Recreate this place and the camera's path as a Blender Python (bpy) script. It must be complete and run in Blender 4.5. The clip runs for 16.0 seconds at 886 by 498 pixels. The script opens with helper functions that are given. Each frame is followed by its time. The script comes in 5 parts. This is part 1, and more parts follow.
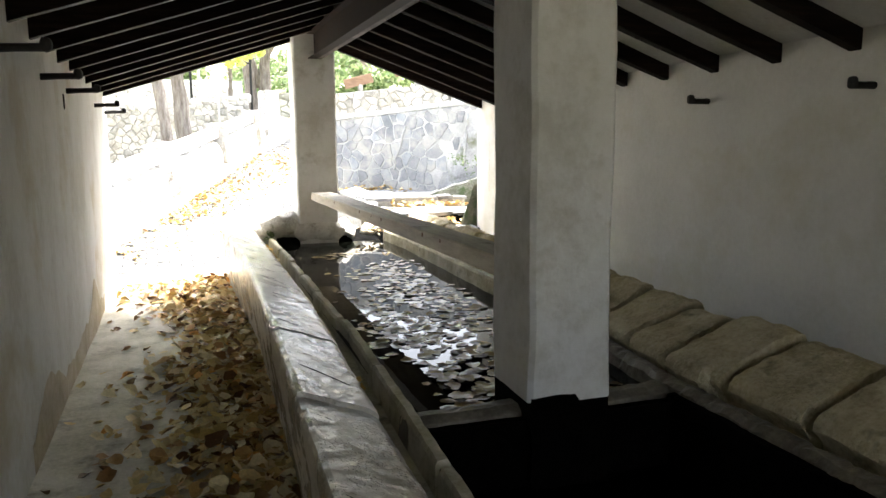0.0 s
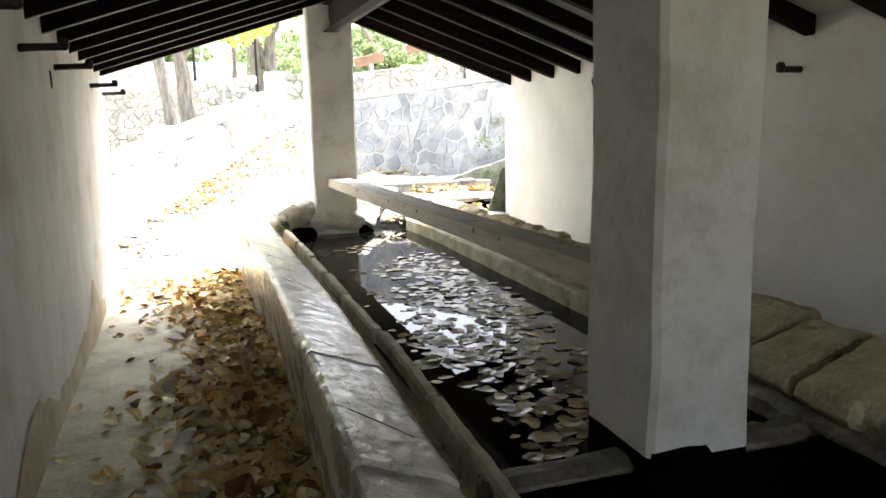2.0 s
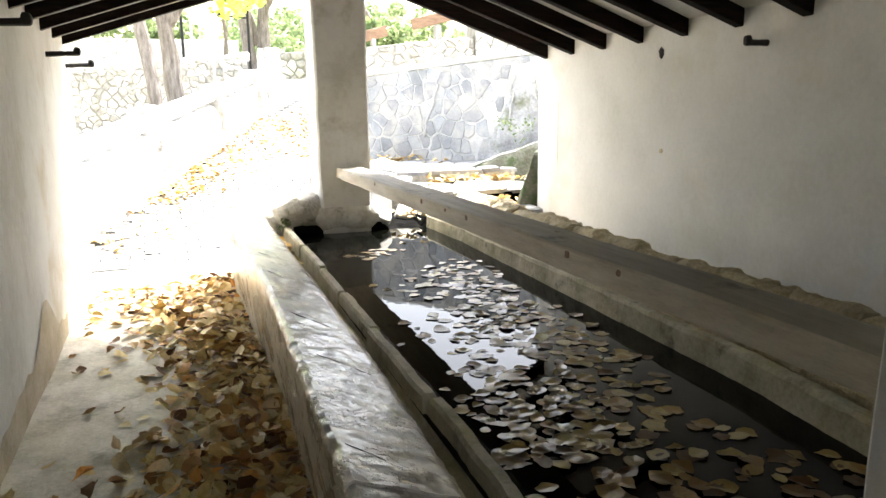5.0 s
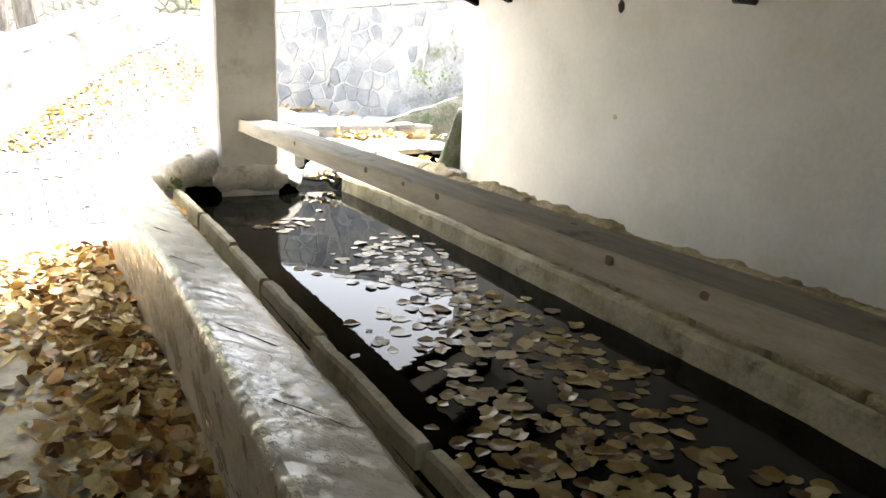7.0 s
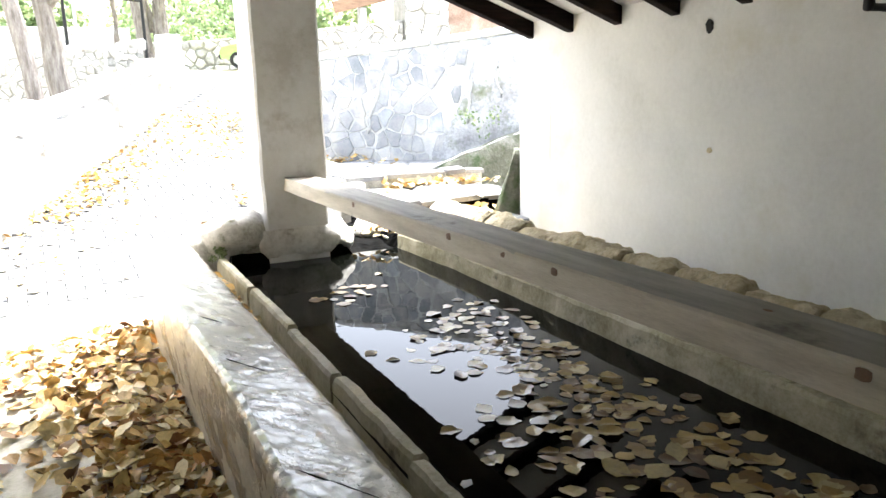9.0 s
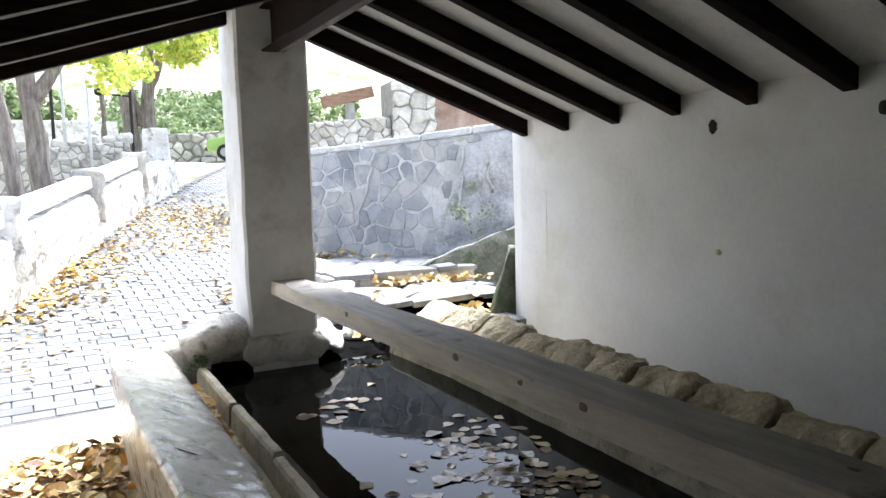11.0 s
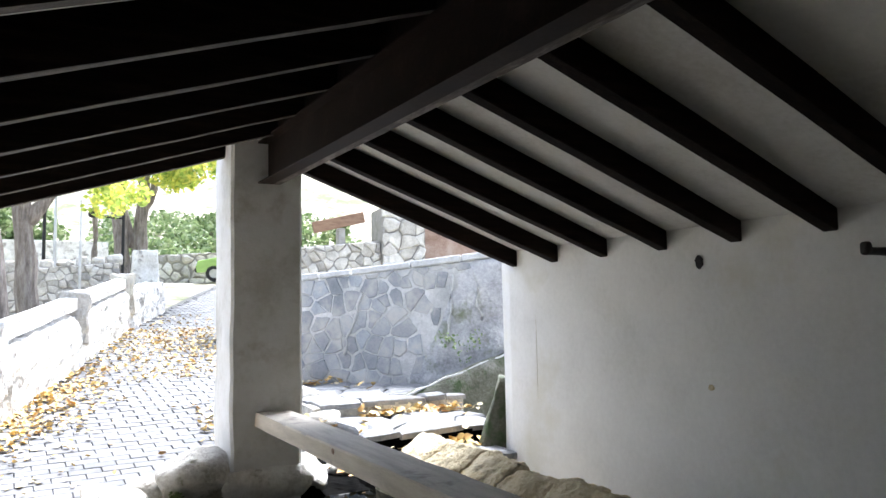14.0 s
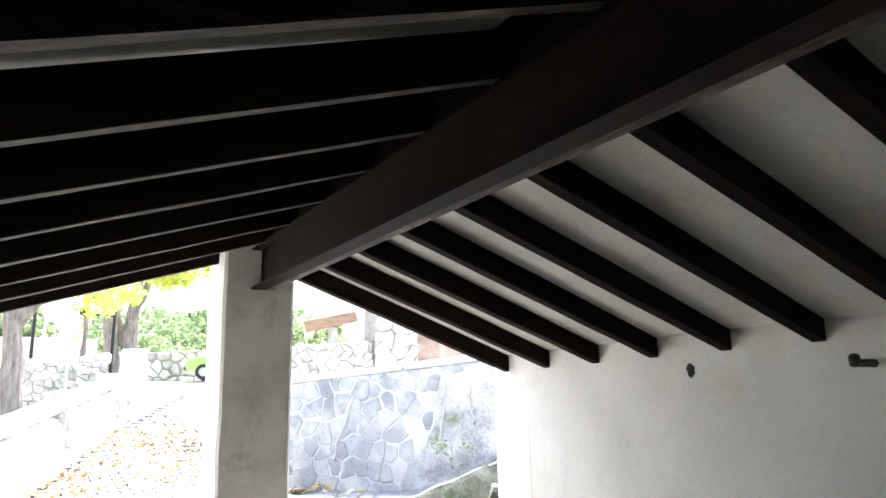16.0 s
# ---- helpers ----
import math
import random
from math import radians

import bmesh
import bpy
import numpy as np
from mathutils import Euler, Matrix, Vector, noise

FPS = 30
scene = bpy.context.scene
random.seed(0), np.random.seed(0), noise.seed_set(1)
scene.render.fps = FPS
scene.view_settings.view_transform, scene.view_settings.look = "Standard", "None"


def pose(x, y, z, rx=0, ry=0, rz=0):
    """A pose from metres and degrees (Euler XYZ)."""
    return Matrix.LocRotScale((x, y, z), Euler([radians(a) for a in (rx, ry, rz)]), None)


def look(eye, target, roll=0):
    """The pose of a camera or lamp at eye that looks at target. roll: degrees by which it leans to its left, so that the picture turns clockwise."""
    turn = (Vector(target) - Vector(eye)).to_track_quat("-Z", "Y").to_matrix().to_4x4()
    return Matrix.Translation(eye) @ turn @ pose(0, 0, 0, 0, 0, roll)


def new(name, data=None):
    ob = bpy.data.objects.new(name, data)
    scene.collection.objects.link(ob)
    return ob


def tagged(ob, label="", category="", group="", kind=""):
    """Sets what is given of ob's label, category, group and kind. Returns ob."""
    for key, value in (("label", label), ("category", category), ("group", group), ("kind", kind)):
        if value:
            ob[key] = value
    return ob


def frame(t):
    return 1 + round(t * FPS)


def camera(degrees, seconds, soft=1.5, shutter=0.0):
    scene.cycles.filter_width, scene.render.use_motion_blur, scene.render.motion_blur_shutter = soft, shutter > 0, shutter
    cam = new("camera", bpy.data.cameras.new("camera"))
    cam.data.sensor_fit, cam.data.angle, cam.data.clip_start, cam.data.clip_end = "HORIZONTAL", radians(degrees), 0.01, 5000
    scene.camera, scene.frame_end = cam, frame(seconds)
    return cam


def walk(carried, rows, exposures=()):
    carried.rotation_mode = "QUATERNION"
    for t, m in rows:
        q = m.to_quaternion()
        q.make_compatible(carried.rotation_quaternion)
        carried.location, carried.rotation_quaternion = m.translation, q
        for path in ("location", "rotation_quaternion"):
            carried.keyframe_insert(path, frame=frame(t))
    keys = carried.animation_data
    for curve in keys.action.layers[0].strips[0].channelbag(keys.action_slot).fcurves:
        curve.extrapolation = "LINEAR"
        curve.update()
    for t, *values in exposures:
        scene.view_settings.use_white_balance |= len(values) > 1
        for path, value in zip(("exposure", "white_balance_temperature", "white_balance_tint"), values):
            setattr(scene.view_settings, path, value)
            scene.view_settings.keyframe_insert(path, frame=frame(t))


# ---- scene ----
cam = camera(63.6, 16.0)
PATH = [
    (0, (-0.006, -0.148, 1.584), (0.59, 1.74, 1.303), -0.4),
    (0.5, (-0.094, 0.027, 1.595), (0.576, 1.89, 1.315), 0.4),
    (1, (-0.157, 0.187, 1.597), (0.594, 2.018, 1.306), -0.3),
    (1.5, (-0.09, 0.414, 1.585), (0.559, 2.279, 1.266), -1.8),
    (2, (-0.052, 0.603, 1.579), (0.527, 2.489, 1.248), -1.1),
    (2.5, (-0.118, 0.8, 1.584), (0.479, 2.681, 1.262), 0.0),
    (3, (-0.175, 0.981, 1.624), (0.49, 2.836, 1.283), -0.1),
    (3.5, (-0.163, 1.264, 1.578), (0.449, 3.135, 1.226), -1.7),
    (4, (-0.105, 1.461, 1.585), (0.484, 3.34, 1.232), -1.1),
    (6.5, (0.016, 2.495, 1.565), (0.729, 4.299, 1.079), 0.9),
    (7, (-0.119, 2.696, 1.57), (0.779, 4.409, 1.064), 2.3),
    (7.5, (-0.178, 2.829, 1.585), (0.74, 4.542, 1.114), 0.4),
    (8, (-0.154, 3.018, 1.563), (0.778, 4.731, 1.12), -0.2),
    (8.5, (-0.098, 3.256, 1.567), (0.807, 4.973, 1.087), -0.9),
    (9, (-0.091, 3.377, 1.597), (0.736, 5.151, 1.187), -1.6),
    (11.5, (-0.042, 3.69, 1.687), (0.863, 5.469, 1.56), -1.6),
    (12, (-0.053, 3.693, 1.7), (0.848, 5.477, 1.626), -1.4),
    (12.5, (-0.04, 3.687, 1.711), (0.85, 5.477, 1.698), -1.4),
    (13, (-0.051, 3.683, 1.728), (0.847, 5.469, 1.789), -1.3),
    (13.5, (-0.061, 3.681, 1.738), (0.854, 5.456, 1.855), -1.1),
    (14, (-0.062, 3.677, 1.733), (0.866, 5.44, 1.902), -1.1),
    (14.5, (-0.073, 3.678, 1.757), (0.867, 5.43, 1.978), -1.1),
    (15, (-0.061, 3.664, 1.768), (0.881, 5.402, 2.075), -1.2),
    (15.5, (-0.076, 3.65, 1.775), (0.862, 5.376, 2.15), -1.0),
    (16, (-0.065, 3.633, 1.801), (0.864, 5.35, 2.234), -1.1),
]

walk(cam, [(t, look(eye, target, roll)) for t, eye, target, roll in PATH],
     [(0.0, 2.92, 6400, 10), (1.5, 3.0, 6400, 10), (3.0, 3.08, 6350, 10), (4.0, 3.05, 6400, 10), (6.5, 3.2, 6650, 10), (7.0, 3.18, 6600, 10), (8.0, 3.3, 6450, 10), (9.2, 3.25, 6050, 10),
      (11.3, 1.98, 5680, 12), (12.5, 1.94, 5680, 12), (14.0, 2.0, 5680, 12), (15.0, 2.3, 5680, 12), (15.5, 2.6, 5720, 12), (16.0, 2.98, 5750, 12)])

# ---- light: a bright overcast day ----
world = bpy.data.worlds.new("sky")
scene.world = world
world.use_nodes = True
wn = world.node_tree
sky = wn.nodes.new("ShaderNodeTexSky")
sky.sky_type = "NISHITA"
sky.sun_disc = False
sky.sun_elevation, sky.sun_rotation = radians(62), radians(40)
sky.air_density, sky.dust_density = 1.0, 4.0
wn.nodes["Background"].inputs["Strength"].default_value = 0.15
grey = wn.nodes.new("ShaderNodeHueSaturation")
grey.inputs["Saturation"].default_value = 0.45
wn.links.new(sky.outputs[0], grey.inputs["Color"])
wn.links.new(grey.outputs[0], wn.nodes["Background"].inputs[0])
sun = new("sun", bpy.data.lights.new("sun", "SUN"))
sun.data.energy, sun.data.angle, sun.data.color = 3.4, radians(30), (1.0, 0.96, 0.89)
sun.matrix_world = look((11, 25, 32), (0, 12, 0))


# ---- materials ----
def ramp(nt, fac, stops):
    r = nt.nodes.new("ShaderNodeValToRGB")
    while len(r.color_ramp.elements) < len(stops):
        r.color_ramp.elements.new(0.5)
    for e, (p, c) in zip(r.color_ramp.elements, stops):
        e.position, e.color = p, (*c, 1)
    nt.links.new(fac, r.inputs[0])
    return r.outputs[0]


def noise_out(nt, vec, scale, detail=6, rough=0.6, stretch=None):
    if stretch:
        mp = nt.nodes.new("ShaderNodeMapping")
        mp.inputs["Scale"].default_value = stretch
        nt.links.new(vec, mp.inputs["Vector"])
        vec = mp.outputs[0]
    n = nt.nodes.new("ShaderNodeTexNoise")
    n.inputs["Scale"].default_value, n.inputs["Detail"].default_value, n.inputs["Roughness"].default_value = scale, detail, rough
    nt.links.new(vec, n.inputs["Vector"])
    return n.outputs["Fac"]


def mix(nt, fac, a, b, mode="MIX"):
    x = nt.nodes.new("ShaderNodeMix")
    x.data_type, x.blend_type = "RGBA", mode
    for sock, v in ((x.inputs["Factor"], fac), (x.inputs["A"], a), (x.inputs["B"], b)):
        if isinstance(v, (int, float)):
            sock.default_value = v
        elif isinstance(v, tuple):
            sock.default_value = (*v, 1)
        else:
            nt.links.new(v, sock)
    return x.outputs["Result"]


def math_out(nt, op, a, b=0.0, clamp=False):
    x = nt.nodes.new("ShaderNodeMath")
    x.operation, x.use_clamp = op, clamp
    for sock, v in zip(x.inputs, (a, b)):
        if isinstance(v, (int, float)):
            sock.default_value = v
        else:
            nt.links.new(v, sock)
    return x.outputs[0]


def material(name, colors, scale=6.0, fine=60.0, rough=(0.6, 0.9), bump=0.2, bump_scale=40.0, metal=0.0, stretch=None,
             dist=0.01, vary="", amount=0.5, stain=None, spec=0.5, swell=1.5):
    """A surface of two or three colours at two scales. vary: 'object' or 'island' shifts each piece; stain: (colour, scale, low, high)."""
    m = bpy.data.materials.new(name)
    m.use_nodes = True
    nt = m.node_tree
    b = nt.nodes["Principled BSDF"]
    geo = nt.nodes.new("ShaderNodeNewGeometry")
    vec = geo.outputs["Position"]
    big = noise_out(nt, vec, scale, 5, 0.6, stretch)
    small = noise_out(nt, vec, fine, 3, 0.7, stretch)
    f = math_out(nt, "ADD", math_out(nt, "MULTIPLY", big, 0.7), math_out(nt, "MULTIPLY", small, 0.3))
    n = len(colors)
    col = ramp(nt, f, [(0.36 + 0.28 * i / max(1, n - 1), c) for i, c in enumerate(colors)])
    if vary:
        if vary == "object":
            rnd = nt.nodes.new("ShaderNodeObjectInfo").outputs["Random"]
        else:
            rnd = geo.outputs["Random Per Island"]
        shade = ramp(nt, rnd, [(0.0, (1 - amount,) * 3), (0.5, (1, 0.97, 0.93)), (1.0, (1 + 0.6 * amount,) * 3)])
        col = mix(nt, 1.0, col, shade, "MULTIPLY")
    if stain:
        s = noise_out(nt, vec, stain[1], 6, 0.65)
        k = ramp(nt, s, [(stain[2], (0, 0, 0)), (stain[3], (1, 1, 1))])
        col = mix(nt, k, col, stain[0])
    nt.links.new(col, b.inputs["Base Color"])
    r = math_out(nt, "ADD", math_out(nt, "MULTIPLY", big, rough[1] - rough[0]), rough[0])
    nt.links.new(r, b.inputs["Roughness"])
    b.inputs["Metallic"].default_value = metal
    b.inputs["Specular IOR Level"].default_value = spec
    if bump:
        bp = nt.nodes.new("ShaderNodeBump")
        bp.inputs["Strength"].default_value, bp.inputs["Distance"].default_value = bump, dist
        h = math_out(nt, "ADD", noise_out(nt, vec, bump_scale, 6, 0.65, stretch), math_out(nt, "MULTIPLY", big, swell))
        nt.links.new(h, bp.inputs["Height"])
        nt.links.new(bp.outputs[0], b.inputs["Normal"])
    return m


def wet(m, weight, rough):
    b = m.node_tree.nodes["Principled BSDF"]
    b.inputs["Coat Weight"].default_value, b.inputs["Coat Roughness"].default_value = weight, rough
    return m


def random_colors(name, stops, rough=0.55, bump=0.0, grain=0.25, spec=0.4, through_light=0.0):
    """Leaves: each island takes one colour out of a ramp."""
    m = bpy.data.materials.new(name)
    m.use_nodes = True
    nt = m.node_tree
    b = nt.nodes["Principled BSDF"]
    geo = nt.nodes.new("ShaderNodeNewGeometry")
    col = ramp(nt, geo.outputs["Random Per Island"], stops)
    blot = noise_out(nt, geo.outputs["Position"], 70, 4, 0.7)
    col = mix(nt, grain, col, ramp(nt, blot, [(0.35, (0.1, 0.06, 0.03)), (0.65, (1.0, 0.9, 0.7))]), "MULTIPLY")
    nt.links.new(col, b.inputs["Base Color"])
    b.inputs["Roughness"].default_value = rough
    b.inputs["Specular IOR Level"].default_value = spec
    if through_light:
        tr = nt.nodes.new("ShaderNodeBsdfTranslucent")
        ms = nt.nodes.new("ShaderNodeMixShader")
        ms.inputs[0].default_value = through_light
        nt.links.new(col, tr.inputs[0])
        nt.links.new(b.outputs[0], ms.inputs[1])
        nt.links.new(tr.outputs[0], ms.inputs[2])
        nt.links.new(ms.outputs[0], nt.nodes["Material Output"].inputs[0])
    return m


M_WHITE = material("whitewash", [(0.6, 0.59, 0.555), (0.68, 0.67, 0.64), (0.74, 0.73, 0.7)], 1.3, 25, (0.75, 0.95), 0.25, 14, dist=0.012,
                   stain=((0.58, 0.555, 0.46), 1.1, 0.52, 0.72))
M_WHITE_OLD = material("old_whitewash", [(0.54, 0.52, 0.46), (0.67, 0.66, 0.62), (0.74, 0.73, 0.7)], 1.6, 22, (0.75, 0.95), 0.22, 10, dist=0.012,
                       stretch=(1.3, 1.3, 0.75), stain=((0.52, 0.46, 0.34), 0.9, 0.55, 0.68))
M_DAMP = material("damp_plaster", [(0.36, 0.3, 0.19), (0.47, 0.4, 0.28), (0.58, 0.52, 0.41)], 4, 40, (0.7, 0.9), 0.4, 30)
M_PILLAR = material("pillar_whitewash", [(0.53, 0.515, 0.47), (0.66, 0.65, 0.625), (0.72, 0.715, 0.7)], 2.2, 18, (0.75, 0.95), 0.35, 9, dist=0.016,
                    stain=((0.42, 0.39, 0.33), 2.6, 0.62, 0.78))
M_PLINTH = material("dirty_whitewash", [(0.42, 0.4, 0.35), (0.6, 0.58, 0.54), (0.72, 0.71, 0.67)], 5, 30, (0.7, 0.95), 0.7, 14, dist=0.025, stain=((0.18, 0.16, 0.11), 6, 0.57, 0.7))
M_CEIL = material("ceiling_paint", [(0.5, 0.485, 0.45), (0.62, 0.61, 0.58), (0.7, 0.69, 0.66)], 1.5, 30, (0.8, 0.95), 0.15, 20)
M_WOOD = material("dark_stained_wood", [(0.003, 0.002, 0.0015), (0.008, 0.005, 0.004), (0.018, 0.011, 0.008)], 6, 70, (0.65, 0.85), 0.35, 35, stretch=(0.5, 6, 6), dist=0.004, spec=0.06)
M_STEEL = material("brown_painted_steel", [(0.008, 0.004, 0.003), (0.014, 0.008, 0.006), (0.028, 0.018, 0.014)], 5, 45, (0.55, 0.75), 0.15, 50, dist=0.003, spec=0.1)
M_FLANGE = material("patchy_pale_steel", [(0.02, 0.015, 0.013), (0.07, 0.057, 0.05), (0.2, 0.175, 0.16)], 3.5, 30, (0.55, 0.8), 0.2, 40, stretch=(3, 0.7, 3), dist=0.003, spec=0.2)
M_PALE_UNDER = material("pale_timber_underside", [(0.02, 0.015, 0.012), (0.06, 0.048, 0.04), (0.16, 0.135, 0.115)], 4, 60, (0.6, 0.8), 0.4, 45, stretch=(0.8, 6, 6), dist=0.004)
M_SLAB = material("wet_worn_stone", [(0.4, 0.36, 0.29), (0.56, 0.515, 0.435), (0.68, 0.64, 0.56)], 3.0, 45, (0.16, 0.4), 0.9, 95, dist=0.0045, swell=0.05,
                  stain=((0.36, 0.33, 0.27), 4.5, 0.58, 0.72), spec=0.8)
wet(M_SLAB, 0.4, 0.13)


def pitted(m, scale, zones, depth):
    """Adds zones of small sharp pits to a material's relief."""
    nt = m.node_tree
    bump = [n for n in nt.nodes if n.bl_idname == "ShaderNodeBump"][0]
    pos = nt.nodes.new("ShaderNodeNewGeometry").outputs["Position"]
    pits = ramp(nt, noise_out(nt, pos, scale, 2, 0.5), [(0.36, (0, 0, 0)), (0.46, (1, 1, 1))])
    mask = ramp(nt, noise_out(nt, pos, zones, 3, 0.5), [(0.44, (0, 0, 0)), (0.56, (1, 1, 1))])
    old = bump.inputs["Height"].links[0].from_socket
    nt.links.new(math_out(nt, "ADD", math_out(nt, "MULTIPLY", old, 0.35), math_out(nt, "MULTIPLY", math_out(nt, "MULTIPLY", pits, mask), depth)), bump.inputs["Height"])
    return m


pitted(M_SLAB, 75, 4.5, 1.8)
M_STONE = material("rough_pale_stone", [(0.36, 0.29, 0.16), (0.56, 0.47, 0.29), (0.7, 0.62, 0.43)], 5, 40, (0.6, 0.85), 1.0, 26, dist=0.035,
                   stain=((0.1, 0.085, 0.05), 4, 0.58, 0.72))
M_CONC = material("trough_concrete", [(0.25, 0.22, 0.13), (0.43, 0.39, 0.26), (0.58, 0.54, 0.41)], 4, 50, (0.55, 0.85), 0.4, 35, dist=0.008,
                  stain=((0.06, 0.055, 0.035), 5, 0.6, 0.72))
M_RAIL = material("weathered_rail", [(0.48, 0.42, 0.32), (0.62, 0.555, 0.44), (0.72, 0.655, 0.54)], 4, 55, (0.6, 0.85), 0.35, 40, stretch=(5, 0.6, 5), dist=0.006,
                  stain=((0.12, 0.095, 0.07), 3, 0.63, 0.72))
# darker, greyer copy of the rail timber: the top's weaker light as colour
M_RAILTOP = material("shaded_rail_top", [(0.34, 0.315, 0.265), (0.46, 0.43, 0.37), (0.56, 0.53, 0.465)], 4, 55, (0.6, 0.85), 0.4, 40, stretch=(5, 0.6, 5), dist=0.006,
                     stain=((0.12, 0.1, 0.08), 2.5, 0.6, 0.72))
M_FLOOR = material("floor_concrete", [(0.4, 0.37, 0.29), (0.6, 0.56, 0.47), (0.74, 0.7, 0.62)], 3.2, 40, (0.5, 0.85), 0.6, 16, dist=0.015,
                   stain=((0.19, 0.17, 0.12), 2.6, 0.54, 0.7))
M_BOULDER = material("pale_boulder", [(0.34, 0.32, 0.27), (0.5, 0.48, 0.43), (0.64, 0.62, 0.57)], 5, 40, (0.65, 0.9), 0.9, 22, dist=0.03, stain=((0.13, 0.125, 0.07), 5, 0.58, 0.7))
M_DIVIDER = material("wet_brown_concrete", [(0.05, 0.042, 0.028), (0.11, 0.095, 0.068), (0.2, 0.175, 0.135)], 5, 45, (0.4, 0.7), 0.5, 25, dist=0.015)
# wet stone with deep shade put into its near-black colour
M_WETSHADE = material("wet_shade_black_stone", [(0.0006, 0.0006, 0.0005), (0.0014, 0.0013, 0.001), (0.003, 0.0026, 0.002)], 6, 40, (0.7, 0.9), 0.5, 25, dist=0.012, spec=0.02)
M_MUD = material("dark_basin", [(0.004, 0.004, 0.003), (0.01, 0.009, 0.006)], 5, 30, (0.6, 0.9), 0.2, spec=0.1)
M_MOSS = material("mossy_concrete", [(0.05, 0.055, 0.03), (0.11, 0.11, 0.08), (0.21, 0.205, 0.175)], 3.5, 30, (0.7, 0.95), 0.8, 18, dist=0.03, stain=((0.04, 0.065, 0.018), 3.2, 0.5, 0.62))
M_FLAG = material("grey_flagstone", [(0.13, 0.135, 0.14), (0.2, 0.205, 0.21), (0.3, 0.3, 0.298)], 4, 40, (0.5, 0.8), 0.7, 20, dist=0.02, vary="object", amount=0.2, stain=((0.09, 0.085, 0.07), 5, 0.58, 0.72))
M_SLATE = material("wall_stone", [(0.2, 0.22, 0.24), (0.31, 0.325, 0.34), (0.43, 0.415, 0.385)], 3, 40, (0.6, 0.85), 0.5, 25, vary="object", amount=0.28,
                   stain=((0.45, 0.44, 0.41), 3.0, 0.5, 0.7))
M_RENDER = material("mottled_rock_face", [(0.22, 0.22, 0.22), (0.38, 0.38, 0.385), (0.56, 0.56, 0.55)], 2.5, 30, (0.7, 0.95), 0.8, 9, dist=0.04, stain=((0.12, 0.14, 0.06), 2.2, 0.55, 0.7))
M_MORTAR = material("pale_mortar", [(0.34, 0.34, 0.325), (0.48, 0.48, 0.46), (0.66, 0.655, 0.64)], 1.6, 30, (0.8, 0.95), 0.7, 30, dist=0.02)
M_RUBBLE = material("rubble_stone", [(0.34, 0.325, 0.29), (0.48, 0.465, 0.43), (0.62, 0.605, 0.57)], 5, 40, (0.7, 0.9), 0.5, 30, dist=0.02, vary="island", amount=0.35)
M_RUBBLE_OB = material("rubble_stone_piece", [(0.34, 0.325, 0.29), (0.48, 0.465, 0.43), (0.62, 0.605, 0.57)], 5, 40, (0.7, 0.9), 0.5, 30, dist=0.02, vary="object", amount=0.35)
M_DKMORTAR = material("rubble_joint", [(0.2, 0.19, 0.165), (0.34, 0.325, 0.3)], 6, 50, (0.8, 0.95), 0.5, 40)
M_PAVER = material("paver", [(0.09, 0.09, 0.093), (0.13, 0.131, 0.135), (0.175, 0.174, 0.176)], 2.5, 60, (0.6, 0.85), 0.3, 60, vary="object", amount=0.22, dist=0.004)
M_PAVERS = material("paver_field", [(0.09, 0.09, 0.093), (0.13, 0.131, 0.135), (0.175, 0.174, 0.176)], 2.5, 60, (0.6, 0.85), 0.3, 60, vary="island", amount=0.22, dist=0.004)
M_EARTH = material("dry_earth", [(0.2, 0.175, 0.12), (0.32, 0.285, 0.21), (0.42, 0.38, 0.3)], 0.8, 12, (0.8, 0.95), 0.5, 10, dist=0.03, stain=((0.1, 0.12, 0.04), 0.4, 0.5, 0.6))
M_JOINT = material("paver_bed", [(0.06, 0.058, 0.054), (0.1, 0.096, 0.088)], 5, 60, (0.8, 0.95), 0.4, 60)
M_BARK = material("grey_brown_bark", [(0.11, 0.09, 0.075), (0.21, 0.18, 0.155), (0.33, 0.3, 0.265)], 5, 30, (0.8, 0.95), 0.9, 14, stretch=(3, 3, 0.6), dist=0.03)
M_PLANK = material("brown_board", [(0.16, 0.09, 0.055), (0.24, 0.145, 0.09), (0.3, 0.2, 0.13)], 4, 50, (0.6, 0.8), 0.3, 40, stretch=(1, 5, 5))
M_IRON = material("black_iron", [(0.006, 0.006, 0.006), (0.016, 0.014, 0.012)], 10, 70, (0.45, 0.7), 0.3, 60, metal=0.3, dist=0.002)
M_DARK = material("dark_hole", [(0.01, 0.009, 0.008), (0.02, 0.018, 0.015)], 20, 70, (0.8, 0.95), 0.2)
M_CARGREEN = material("light_green_car_paint", [(0.3, 0.46, 0.13), (0.33, 0.5, 0.15)], 1, 5, (0.15, 0.25), 0.0, spec=0.6)
M_TYRE = material("tyre_rubber", [(0.012, 0.012, 0.012), (0.025, 0.025, 0.025)], 10, 60, (0.7, 0.9), 0.2)
M_RIM = material("wheel_silver", [(0.4, 0.4, 0.4), (0.55, 0.55, 0.55)], 5, 40, (0.25, 0.4), 0.0, metal=0.8)
M_TRUNKWALL = material("red_brown_render", [(0.22, 0.14, 0.1), (0.32, 0.22, 0.17), (0.42, 0.33, 0.27)], 3, 30, (0.8, 0.95), 0.4, 20)
M_TILE = material("roof_tile_clay", [(0.28, 0.12, 0.07), (0.4, 0.19, 0.11), (0.45, 0.25, 0.16)], 3, 30, (0.7, 0.9), 0.4, 20)
